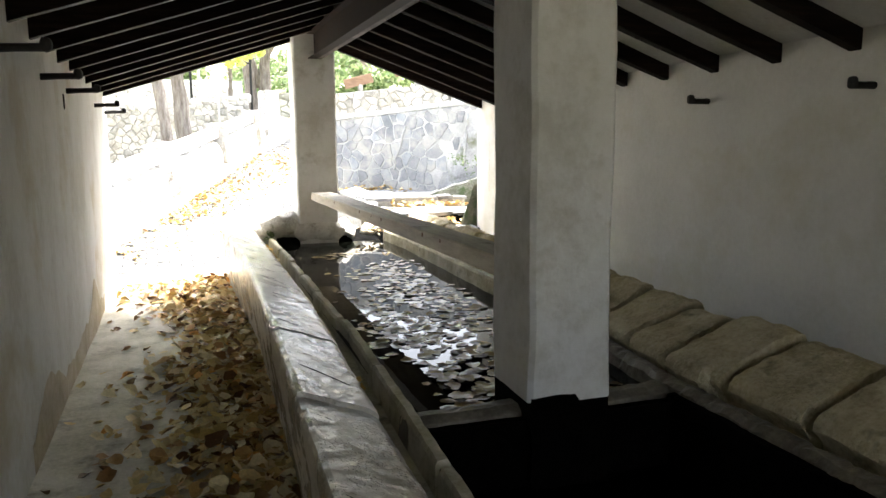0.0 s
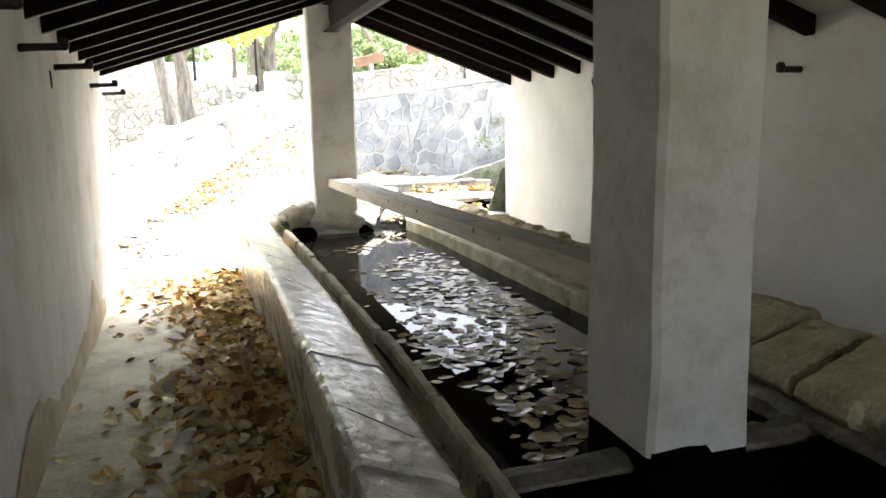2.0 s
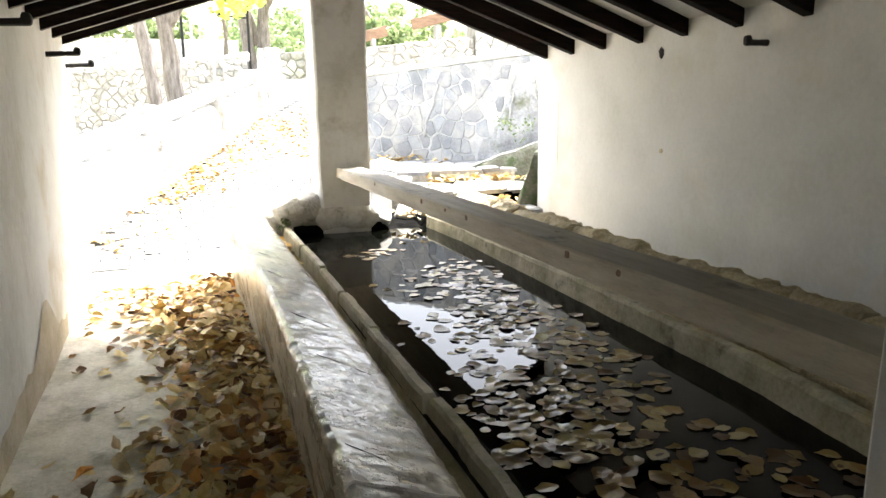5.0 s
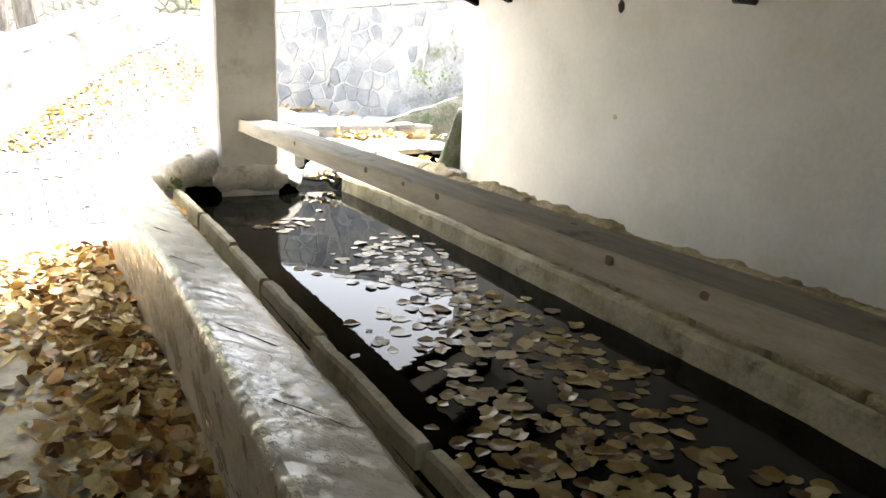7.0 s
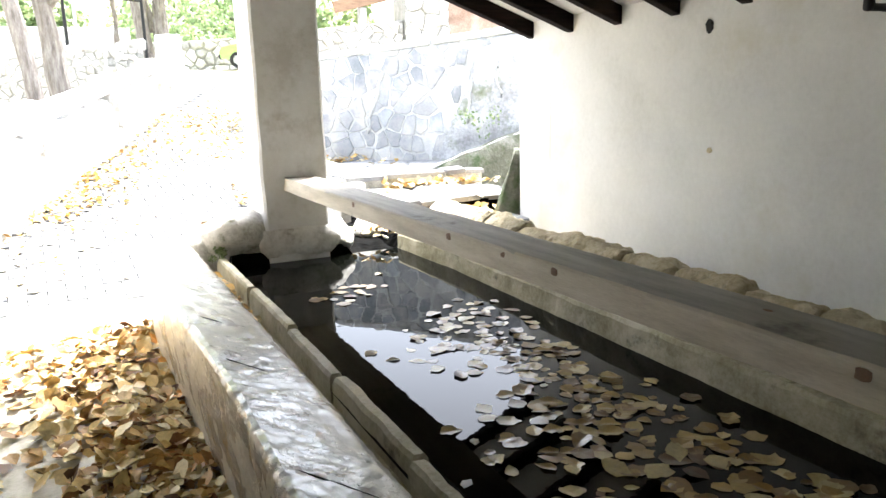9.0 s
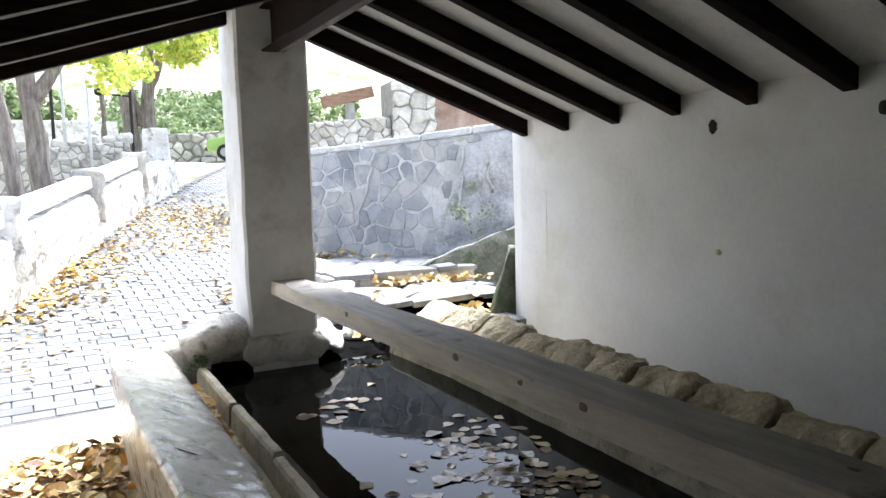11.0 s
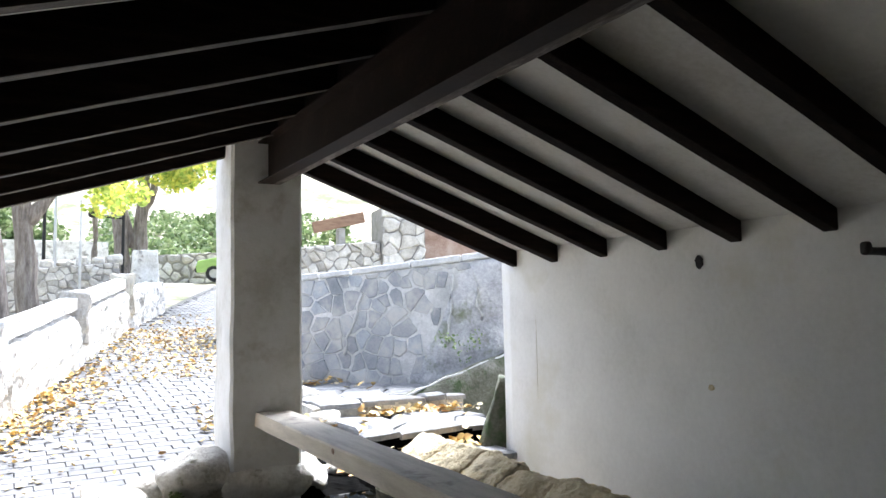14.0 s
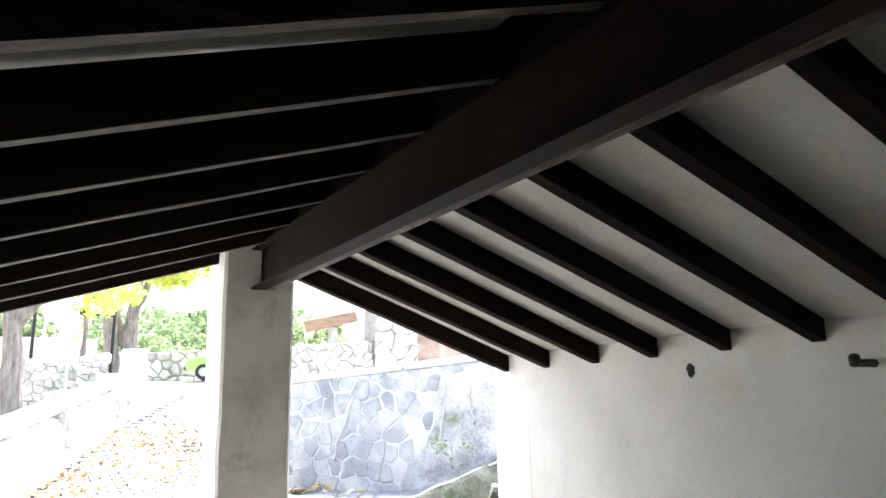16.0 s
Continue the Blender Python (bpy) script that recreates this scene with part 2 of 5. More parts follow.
M_PAINTWALL = material("white_parapet_render", [(0.52, 0.5, 0.46), (0.7, 0.69, 0.65), (0.8, 0.79, 0.77)], 2.5, 30, (0.75, 0.95), 0.8, 9, dist=0.05, stain=((0.27, 0.255, 0.225), 3.6, 0.54, 0.64))
M_LEAF = random_colors("fallen_leaves", [(0.0, (0.12, 0.055, 0.02)), (0.18, (0.36, 0.2, 0.06)), (0.38, (0.62, 0.44, 0.16)), (0.62, (0.76, 0.62, 0.31)), (0.88, (0.84, 0.76, 0.52)), (1.0, (0.76, 0.36, 0.06))])
M_LEAF_YEL = random_colors("yellow_fallen_leaves", [(0.0, (0.42, 0.24, 0.08)), (0.35, (0.74, 0.5, 0.17)), (0.7, (0.82, 0.64, 0.28)), (1.0, (0.75, 0.66, 0.44))])
M_LEAF_WET = random_colors("wet_floating_leaves", [(0.0, (0.09, 0.045, 0.012)), (0.3, (0.25, 0.155, 0.04)), (0.7, (0.38, 0.275, 0.085)), (1.0, (0.52, 0.44, 0.22))], rough=0.3, spec=0.45)
M_CROWN = random_colors("autumn_crown", [(0.0, (0.24, 0.36, 0.06)), (0.4, (0.45, 0.55, 0.12)), (0.75, (0.68, 0.68, 0.15)), (1.0, (0.8, 0.68, 0.14))], rough=0.6, grain=0.05, through_light=0.6)
M_SHRUB = random_colors("green_shrub", [(0.0, (0.09, 0.14, 0.05)), (0.5, (0.18, 0.25, 0.1)), (1.0, (0.34, 0.4, 0.2))], rough=0.6, grain=0.1, through_light=0.3)


def water_material():
    m = bpy.data.materials.new("still_dark_water")
    m.use_nodes = True
    nt = m.node_tree
    b = nt.nodes["Principled BSDF"]
    b.inputs["Base Color"].default_value = (0.0015, 0.0017, 0.0012, 1)
    b.inputs["Roughness"].default_value = 0.015
    b.inputs["IOR"].default_value = 1.33
    b.inputs["Specular IOR Level"].default_value = 0.15
    geo = nt.nodes.new("ShaderNodeNewGeometry")
    bp = nt.nodes.new("ShaderNodeBump")
    bp.inputs["Strength"].default_value, bp.inputs["Distance"].default_value = 0.12, 0.004
    nt.links.new(noise_out(nt, geo.outputs["Position"], 7, 3, 0.5), bp.inputs["Height"])
    nt.links.new(bp.outputs[0], b.inputs["Normal"])
    return m


M_WATER = water_material()


# ---- mesh helpers ----
def mesh_of(bm, mat, smooth=False):
    me = bpy.data.meshes.new("mesh")
    bmesh.ops.recalc_face_normals(bm, faces=bm.faces)
    bm.to_mesh(me)
    bm.free()
    for mt in (mat if isinstance(mat, (list, tuple)) else [mat]):
        me.materials.append(mt)
    if smooth:
        for p in me.polygons:
            p.use_smooth = True
    return me


def part(name, bm, mat, parent=None, label="", smooth=False):
    ob = new(name, mesh_of(bm, mat, smooth))
    if parent is not None:
        ob.parent = parent
    return tagged(ob, label)


def thing(name, label, category, kind="", group="", at=None):
    ob = new(name)
    ob.empty_display_size = 0.1
    if at is not None:
        ob.matrix_world = at
    return tagged(ob, label, category, group, kind)


def box(bm, x0, x1, y0, y1, z0, z1, m=None):
    c = [Vector((x, y, z)) for z in (z0, z1) for y in (y0, y1) for x in (x0, x1)]
    if m is not None:
        c = [m @ v for v in c]
    v = [bm.verts.new(p) for p in c]
    for f in ((0, 2, 3, 1), (4, 5, 7, 6), (0, 1, 5, 4), (2, 6, 7, 3), (0, 4, 6, 2), (1, 3, 7, 5)):
        bm.faces.new([v[i] for i in f])
    return v


def bevelled_box(x0, x1, y0, y1, z0, z1, r=0.01, m=None, seg=1):
    bm = bmesh.new()
    box(bm, x0, x1, y0, y1, z0, z1, m)
    bmesh.ops.bevel(bm, geom=bm.edges[:], offset=r, segments=seg, affect="EDGES", profile=0.5)
    return bm


def loft(rings, closed=True, caps=True):
    bm = bmesh.new()
    vs = [[bm.verts.new(p) for p in r] for r in rings]
    n = len(rings[0])
    for a, b in zip(vs, vs[1:]):
        for i in range(n if closed else n - 1):
            j = (i + 1) % n
            bm.faces.new((a[i], a[j], b[j], b[i]))
    if caps and closed:
        bm.faces.new(vs[0][::-1])
        bm.faces.new(vs[-1])
    return bm


def wobble(p, scale, amount):
    return Vector(p) + noise.noise_vector(Vector(p) * scale) * amount


def ring_of(profile, per, counts=None):
    """Subdivides a closed (x, z) profile so that no step is longer than per."""
    out = []
    for n, ((ax, az), (bx, bz)) in enumerate(zip(profile, profile[1:] + profile[:1])):
        k = counts[n] if counts else max(1, round(math.hypot(bx - ax, bz - az) / per))
        out += [(ax + (bx - ax) * i / k, az + (bz - az) * i / k) for i in range(k)]
    return out


def rough_bar(y0, y1, section, step=0.08, per=0.06, amount=0.012, scale=5.0, fine=0.45):
    """A stone bar along y, from section(y) -> closed (x, z) profile, roughened at two scales."""
    rows = max(2, round((y1 - y0) / step))
    mid = section((y0 + y1) / 2)
    counts = [max(1, round(math.hypot(b[0] - a[0], b[1] - a[1]) / per)) for a, b in zip(mid, mid[1:] + mid[:1])]
    rings = []
    for i in range(rows + 1):
        y = y0 + (y1 - y0) * i / rows
        rings.append([wobble((x, y, z), scale, amount) + noise.noise_vector(Vector((x, y, z)) * scale * 4) * amount * fine for x, z in ring_of(section(y), per, counts)])
    return loft(rings)


def tube(points, radii, sides=8):
    rings = []
    for i, p in enumerate(points):
        p = Vector(p)
        a, b = Vector(points[max(0, i - 1)]), Vector(points[min(len(points) - 1, i + 1)])
        q = (b - a).to_track_quat("Z", "Y")
        rings.append([p + q @ Vector((math.cos(t) * radii[i], math.sin(t) * radii[i], 0)) for t in [2 * math.pi * k / sides for k in range(sides)]])
    return loft(rings)


def rock(cx, cy, cz, sx, sy, sz, seed, sub=3, amount=0.25, flat=0.0):
    bm = bmesh.new()
    bmesh.ops.create_icosphere(bm, subdivisions=sub, radius=1.0)
    off = Vector((seed * 7.3, seed * 3.1, seed * 1.7))
    for v in bm.verts:
        p = v.co
        p = Vector([math.copysign(abs(c) ** 0.7, c) for c in p])
        p = p * (1 + amount * noise.noise(p * 1.3 + off) + 0.4 * amount * noise.noise(p * 4 + off))
        v.co = Vector((cx + p.x * sx, cy + p.y * sy, cz + p.z * sz))
    return bm


def leaf_litter(name, label, places, size, mat, curl=0.3, category="fallen leaves", tilt=0.35):
    """Many curled leaves as one mesh. places: (x, y, z) of each."""
    rng = np.random.default_rng(len(places) + int(size * 1e4))
    outline = [(0.0, -0.6), (0.22, -0.56), (0.42, -0.36), (0.53, -0.08), (0.46, 0.2), (0.24, 0.44), (0.0, 0.68), (-0.24, 0.44), (-0.46, 0.2), (-0.53, -0.08), (-0.42, -0.36), (-0.22, -0.56)]
    count = len(outline)
    verts, faces = [], []
    for x, y, z in places:
        s = size * rng.uniform(0.6, 1.35)
        q = Euler((rng.normal(0, tilt), rng.normal(0, tilt), rng.uniform(0, 6.28))).to_matrix()
        c = curl * rng.uniform(-0.2, 1.6)
        c2 = curl * rng.uniform(-0.6, 0.9)
        w = rng.uniform(0.75, 1.15)
        base = len(verts)
        pts = [Vector((0, 0.05, -0.08 * c))]
        for px, py in outline:
            k = rng.uniform(0.78, 1.14)
            pts.append(Vector((px * w * k, py * k, c * (px * px) * 1.8 + c2 * py * py * 0.9)))
        low = min((q @ p).z for p in pts) * s
        for p in pts:
            v = q @ p * s
            verts.append((x + v.x, y + v.y, z + v.z - low))
        for i in range(count):
            faces.append((base, base + 1 + i, base + 1 + (i + 1) % count))
    me = bpy.data.meshes.new(name)
    me.from_pydata(verts, [], faces)
    me.materials.append(mat)
    return tagged(new(name, me), label, category, kind="stuff")


# ---- plan ----
BACK = -2.9
WATER = 0.42


def left_wall_x(y):
    return -0.74 - 0.051 * max(-3.0, y) if y < 3.5 else -0.92 - 0.05 * (y - 3.5)


def ridge_x(y):
    return 1.19 + (8.7 - y) * 0.027


def road_z(y):
    return 0.0 if y < 10 else min(0.13 * (y - 10), 3.05)


def loft_plan(plan, z0, z1, step=0.35, amount=0.008):
    """Upright prism over a closed plan, its faces cut into rows and gently uneven."""
    ring = []
    for (ax, ay), (bx, by) in zip(plan, plan[1:] + plan[:1]):
        k = max(1, round(math.hypot(bx - ax, by - ay) / step))
        ring += [(ax + (bx - ax) * i / k, ay + (by - ay) * i / k) for i in range(k)]
    n = max(2, round((z1 - z0) / step))
    return loft([[wobble((x, y, z0 + (z1 - z0) * i / n), 1.3, amount) for x, y in ring] for i in range(n + 1)])


# ground under everything, out to the horizon
def ground_mesh():
    xs = [-700, -200, -60, -25, -14, -9, -6, -4, -2.6, -1.5, -0.5, 0.5, 1.5, 2.2, 3.2, 4.5, 6.5, 9, 14, 25, 60, 200, 700]
    ys = [-700, -200, -60, -20, -8, -4, 0, 4, 8, 9.6, 10, 11, 12, 14, 16, 18, 20, 22, 24, 26, 28, 30, 32, 34, 36, 40, 48, 60, 200, 700]
    bm = bmesh.new()
    grid = []
    for y in ys:
        row = []
        for x in xs:
            z = road_z(y) - 0.06
            edge = 0.0
            if x > 2.0 and y > 9.6 and y < 60:
                edge = min(0.7, max(0.0, x - 4.4) * 1.2) * max(0.0, 1 - (y - 9.6) / 14)
            if x > 6 and y > 12:
                z += min(6.0, (x - 6) * 0.25)
            if x < -1.5 and y > 12:
                z -= 0.4
            row.append(bm.verts.new((x, y, z + (edge if y > 11.5 else 0))))
        grid.append(row)
    for a, b in zip(grid, grid[1:]):
        for i in range(len(xs) - 1):
            bm.faces.new((a[i], a[i + 1], b[i + 1], b[i]))
    return bm


tagged(part("ground", ground_mesh(), M_EARTH, None, "dry brown earth sloping up from the wash house"), "", "ground", kind="structure")

# floor of the wash house
bm = bmesh.new()
for i in range(9):
    ya, yb = BACK + (9.72 - BACK) * i / 9, BACK + (9.72 - BACK) * (i + 1) / 9
    for j in range(12):
        xa, xb = -1.9 + 6.2 * j / 12, -1.9 + 6.2 * (j + 1) / 12
        v = [bm.verts.new((x, y + (0.12 * (x + 1.0) * 0.9 if y > 9.7 else 0), 0.008 * noise.noise(Vector((x, y, 0)) * 1.5))) for x, y in ((xa, ya), (xb, ya), (xb, yb), (xa, yb))]
        bm.faces.new(v)
bmesh.ops.remove_doubles(bm, verts=bm.verts[:], dist=0.001)
geom = bmesh.ops.extrude_face_region(bm, geom=bm.faces[:])
for v in geom["geom"]:
    if isinstance(v, bmesh.types.BMVert):
        v.co.z -= 0.15
tagged(part("floor", bm, M_FLOOR, None, "worn beige concrete walkway floor with damp stains"), "", "floor", kind="structure")

# side walls
lw = [(left_wall_x(BACK), BACK), (left_wall_x(0), 0), (left_wall_x(3.5), 3.5), (left_wall_x(9.2), 9.2), (left_wall_x(9.2) - 0.06, 9.32), (-1.72, 9.34), (-1.72, BACK)]
tagged(part("wall_left", loft_plan(lw, -0.02, 2.4, 0.3, 0.014), M_WHITE_OLD, None, "rough whitewashed wall with streaks and damp beige stains"), "", "wall", kind="structure")
rw = [(3.4, BACK), (3.98, BACK), (3.98, 9.34), (3.72, 9.34), (3.55, 9.3), (3.45, 9.2), (3.41, 9.02), (3.4, 8.8)]
tagged(part("wall_right", loft_plan(rw[::-1], -0.02, 2.36, 0.3, 0.008), M_WHITE, None, "smooth whitewashed wall with a rounded end"), "", "wall", kind="structure")
# rear end, out of view: wall and gable added, doorway sized to set the light
bm = bmesh.new()
box(bm, 2.85, 3.39, BACK - 0.3, BACK, -0.02, 2.3)
box(bm, -0.55, -0.25, BACK - 0.3, BACK, -0.02, 2.3)
front = [bm.verts.new((x, BACK, z)) for x, z in ((-0.55, 2.3), (3.39, 2.3), (3.39, 2.2), (1.5, 2.86), (-0.55, 2.36))]
rear = [bm.verts.new((v.co.x, BACK - 0.3, v.co.z)) for v in front]
bm.faces.new(front), bm.faces.new(rear[::-1])
for i in range(5):
    bm.faces.new((front[i], front[(i + 1) % 5], rear[(i + 1) % 5], rear[i]))
tagged(part("wall_back", bm, M_WHITE, None, "unseen rear wall added to limit the light from behind"), "", "wall", kind="structure")

# roof: two white-painted decks with clay tiles above
R_SLOPE, L_SLOPE = 0.35, 0.32


def under_right(x, y=8.7):
    return 2.1 + (3.39 - x) * (R_SLOPE - 0.0055 * min(8.0, 8.7 - y))


def under_left(x, y=8.7):
    return 2.18 - 0.013 * min(4.5, 8.7 - y) + (x + 1.2) * (L_SLOPE + 0.0024 * min(4.5, 8.7 - y))


DEPTH, DEPTH_L = 0.135, 0.19


def top_right(x, y):
    return under_right(x, y) + DEPTH


YA, YB = BACK - 0.45, 9.02


def deck(side):
    bm = bmesh.new()
    v = []
    for y in (YA, YB):
        xr = ridge_x(y)
        if side > 0:
            pts = [(xr + 0.02, top_right(xr, y)), (4.25, top_right(4.25, y)), (4.25, top_right(4.25, y) + 0.09), (xr + 0.02, top_right(xr, y) + 0.09)]
        else:
            zr = under_left(xr, y) + DEPTH_L
            pts = [(xr, zr), (-1.95, under_left(-1.95, y) + DEPTH_L), (-1.95, under_left(-1.95, y) + DEPTH_L + 0.09), (xr, zr + 0.09)]
        v.append([bm.verts.new((x, y, z)) for x, z in pts])
    for i in range(4):
        bm.faces.new((v[0][i], v[0][(i + 1) % 4], v[1][(i + 1) % 4], v[1][i]))
    bm.faces.new(v[0])
    bm.faces.new(v[1][::-1])
    return bm


tagged(part("ceiling_left", deck(-1), M_CEIL, None, "white-painted sloping roof deck above the rafters"), "", "ceiling", kind="structure")
tagged(part("ceiling_right", deck(1), M_CEIL, None, "white-painted sloping roof deck above the rafters"), "", "ceiling", kind="structure")

# rafters
RY = [8.92 - 0.588 * i for i in range(20)]
LY = [8.95 - 0.555 * i for i in range(21)]


def rafter(y, side):
    w = 0.043 if side > 0 else 0.03
    top = DEPTH if side > 0 else DEPTH_L
    xr = ridge_x(y)
    if side > 0:
        ends, f = (xr + 0.02, 3.5), lambda x: under_right(x, y)
    else:
        ends, f = (xr - 0.02, left_wall_x(y) - 0.1), lambda x: under_left(x, y)
    rings = []
    n = 14
    for i in range(n + 1):
        x = ends[0] + (ends[1] - ends[0]) * i / n
        z = f(x)
        deep = top_right(x, y) - z if side > 0 else top
        j = 0.004
        o = [noise.noise(Vector((x * 3, y * 5, k * 9.1))) * j for k in range(4)]
        s = y + (-0.05 * (3.39 - x) if side > 0 else 0.0)
        rings.append([Vector((x, s - w + o[0], z + 0.006 + o[1])), Vector((x, s - w + 0.006, z + o[1])), Vector((x, s + w - 0.006, z + o[2])), Vector((x, s + w + o[3], z + 0.006 + o[2])), Vector((x, s + w, z + deep)), Vector((x, s - w, z + deep))])
    return loft(rings)


def pale_under(ob):
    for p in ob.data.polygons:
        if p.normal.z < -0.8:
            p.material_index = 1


for y in RY:
    ob = part("rafter", rafter(y, 1), M_WOOD, None, "dark brown stained timber rafter against white ceiling")
    tagged(ob, "", "rafter", "rafters of the roof")
# left rafters: downward faces take a paler brown than the sides
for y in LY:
    ob = part("rafter", rafter(y, -1), [M_WOOD, M_PALE_UNDER], None, "dark brown stained timber rafter against white ceiling")
    pale_under(ob)
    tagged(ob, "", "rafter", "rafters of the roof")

# ridge beam, a rolled steel section
beam = thing("ridge_beam", "brown-painted steel ridge beam resting on the pillars", "beam")
ZB = 2.645


def beam_part(x0, x1, z0, z1):
    ya, yb = BACK - 0.1, 8.74
    rings = []
    for i in range(13):
        y = ya + (yb - ya) * i / 12
        c = ridge_x(y)
        d = 0.018 * min(5.5, 8.7 - y)
        rings.append([Vector((c + x0, y, z0 - d)), Vector((c + x1, y, z0 - d)), Vector((c + x1, y, z1 - d)), Vector((c + x0, y, z1 - d))])
    return loft(rings)


part("web", beam_part(-0.006, 0.006, ZB + 0.012, ZB + 0.29), M_STEEL, beam)
# lower flange in two strips, the right one a paler grey-brown
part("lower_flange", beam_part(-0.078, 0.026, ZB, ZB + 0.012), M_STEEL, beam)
part("flange_edge", beam_part(0.0265, 0.078, ZB, ZB + 0.012), M_FLANGE, beam, "paler grey-brown flange edge")
part("upper_flange", beam_part(-0.078, 0.078, ZB + 0.288, ZB + 0.3), M_STEEL, beam)


# board along the ridge, closing the joint of the two decks
rings = []
for i in range(13):
    y = BACK - 0.1 + (8.98 - BACK) * i / 12
    c, zb = ridge_x(y), ZB + 0.302 - 0.018 * min(5.5, 8.7 - y)
    zt = under_left(c, y) + DEPTH_L + 0.1
    rings.append([Vector((c - 0.03, y, zb)), Vector((c + 0.06, y, zb)), Vector((c + 0.06, y, zt)), Vector((c - 0.03, y, zt))])
tagged(part("ridge_board", loft(rings), M_WOOD, None, "dark brown ridge board lying on the steel beam"), "", "beam")


# pillars
def pillar(x0, x1, y0, y1, z0, z1, seed, lean=0.0):
    rings = []
    n = 22
    for i in range(n + 1):
        z = z0 + (z1 - z0) * i / n
        c = 0.02
        ring = []
        for ax, ay, bx, by in ((x0, y0, x1, y0), (x1, y0, x1, y1), (x1, y1, x0, y1), (x0, y1, x0, y0)):
            dx, dy = (bx - ax), (by - ay)
            ln = math.hypot(dx, dy)
            for s in (c / ln, 0.35, 0.65, 1 - c / ln):
                ring.append((ax + dx * s, ay + dy * s))
        rings.append([wobble((x + lean * (z - z0), y, z), 3.2, 0.012) for x, y in ring])
    return loft(rings)


near_p = part("pillar", pillar(1.176, 1.543, 2.42, 2.85, 0.535, 2.95, 1), M_PILLAR, None, "square whitewashed pillar standing in the wash trough")
# shade below the pillar, painted as a near-black base
part("wet_base", rough_bar(2.425, 2.845, lambda y: [(1.185, 0.1), (1.535, 0.1), (1.535, 0.56), (1.185, 0.56)], 0.06, 0.06, 0.012, 7), M_WETSHADE, near_p, "stone pillar base, its shade put into the black")
tagged(near_p, "", "pillar", "pillars carrying the ridge beam")
far_p = part("pillar", pillar(0.93, 1.43, 8.69, 9.28, 0.3, 3.05, 2), M_PILLAR, None, "square whitewashed pillar at the open end of the wash house")
tagged(far_p, "", "pillar", "pillars carrying the ridge beam")


# ---- the wash trough ----
def rimL(y):
    return 0.62 + (8.85 - y) * 0.029 if y > 4 else 0.76 - (4 - y) * 0.022


def rimR(y):
    if y < 2.6:
        return 1.91
    if y < 4.2:
        return 1.91 + (y - 2.6) * 0.0875
    return 2.05 if y < 7.8 else 2.05 - (y - 7.8) * 0.06


def slab_in(y):
    return 0.43 + (8.2 - y) * 0.03 if y > 4.5 else 0.54


def slab_out(y):
    if y > 5.6:
        return 0.03 + max(0.0, 8.2 - y) * 0.06
    return 0.19 + (5.6 - y) * 0.012


trough = thing("wash_trough", "long old concrete and stone washing trough with two basins", "wash trough", at=pose(1.3, 4, 0))
trough_inv = trough.matrix_world.inverted()


def tpart(name, bm, mat, label="", smooth=False):
    ob = part(name, bm, mat, trough, label, smooth)
    ob.matrix_parent_inverse = trough_inv
    return ob


Y0, Y1 = -2.2, 8.72
rng = random.Random(17)
rim_cuts = [Y0, 0.4, 2.1, 3.3, 4.35, 5.3, 6.1, 6.82, 7.7, Y1]
for a, b in zip(rim_cuts, rim_cuts[1:]):
    o, h = rng.uniform(-0.012, 0.012), rng.uniform(-0.012, 0.004)

    def rim_section(y, a=a, b=b, o=o, h=h):
        x, drop = rimL(y) + o, 0.035 * max(0.0, 1 - (b - y) / 0.05) ** 2
        return [(x - 0.06, 0.1), (x + 0.02, 0.1), (x + 0.006, 0.49 + h - drop), (x - 0.006, 0.508 + h - drop), (x - 0.042, 0.508 + h - drop), (x - 0.052, 0.49 + h - drop)]
    tpart("rim", rough_bar(a + 0.002, b - 0.002, rim_section, 0.03, 0.04, 0.006, 5, 0.7), M_CONC)
tpart("rim", rough_bar(3.3, Y1, lambda y: [(rimR(y) - 0.015, 0.1), (rimR(y) + 0.08, 0.1), (rimR(y) + 0.07, 0.53), (rimR(y) + 0.058, 0.55), (rimR(y) + 0.012, 0.55), (rimR(y), 0.53)], 0.03, 0.04, 0.007, 5, 0.7), M_CONC)
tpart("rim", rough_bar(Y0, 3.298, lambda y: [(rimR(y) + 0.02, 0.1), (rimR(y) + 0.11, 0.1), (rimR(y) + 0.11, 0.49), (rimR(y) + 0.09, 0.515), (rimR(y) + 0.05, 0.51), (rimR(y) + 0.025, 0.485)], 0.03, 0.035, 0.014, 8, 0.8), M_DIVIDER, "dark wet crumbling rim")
tpart("gutter", rough_bar(Y0, 8.4, lambda y: [(slab_in(y) - 0.1, 0.05), (rimL(y) - 0.05, 0.05), (rimL(y) - 0.05, 0.37), (slab_in(y) - 0.1, 0.37)], 0.2, 0.1, 0.006, 5), M_CONC)
tpart("gutter", rough_bar(Y0, 8.6, lambda y: [(rimR(y) + 0.06, 0.05), (2.3, 0.05), (2.3, 0.3), (rimR(y) + 0.06, 0.3)], 0.2, 0.1, 0.006, 5), M_CONC)
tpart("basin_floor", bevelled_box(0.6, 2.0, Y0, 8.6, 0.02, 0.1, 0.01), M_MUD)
# near-black sheets added along the front basin to stand in for its shade
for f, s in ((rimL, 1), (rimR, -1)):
    tpart("lining", rough_bar(Y0, 2.52, lambda y: [(f(y) + s * o, z) for o, z in ((-0.03, 0.1), (0.034, 0.1), (0.03, 0.43), (0.012, 0.475), (-0.03, 0.475))], 0.08, 0.08, 0.008, 6), M_WETSHADE, "near-black sheet added for the shade inside the basin")
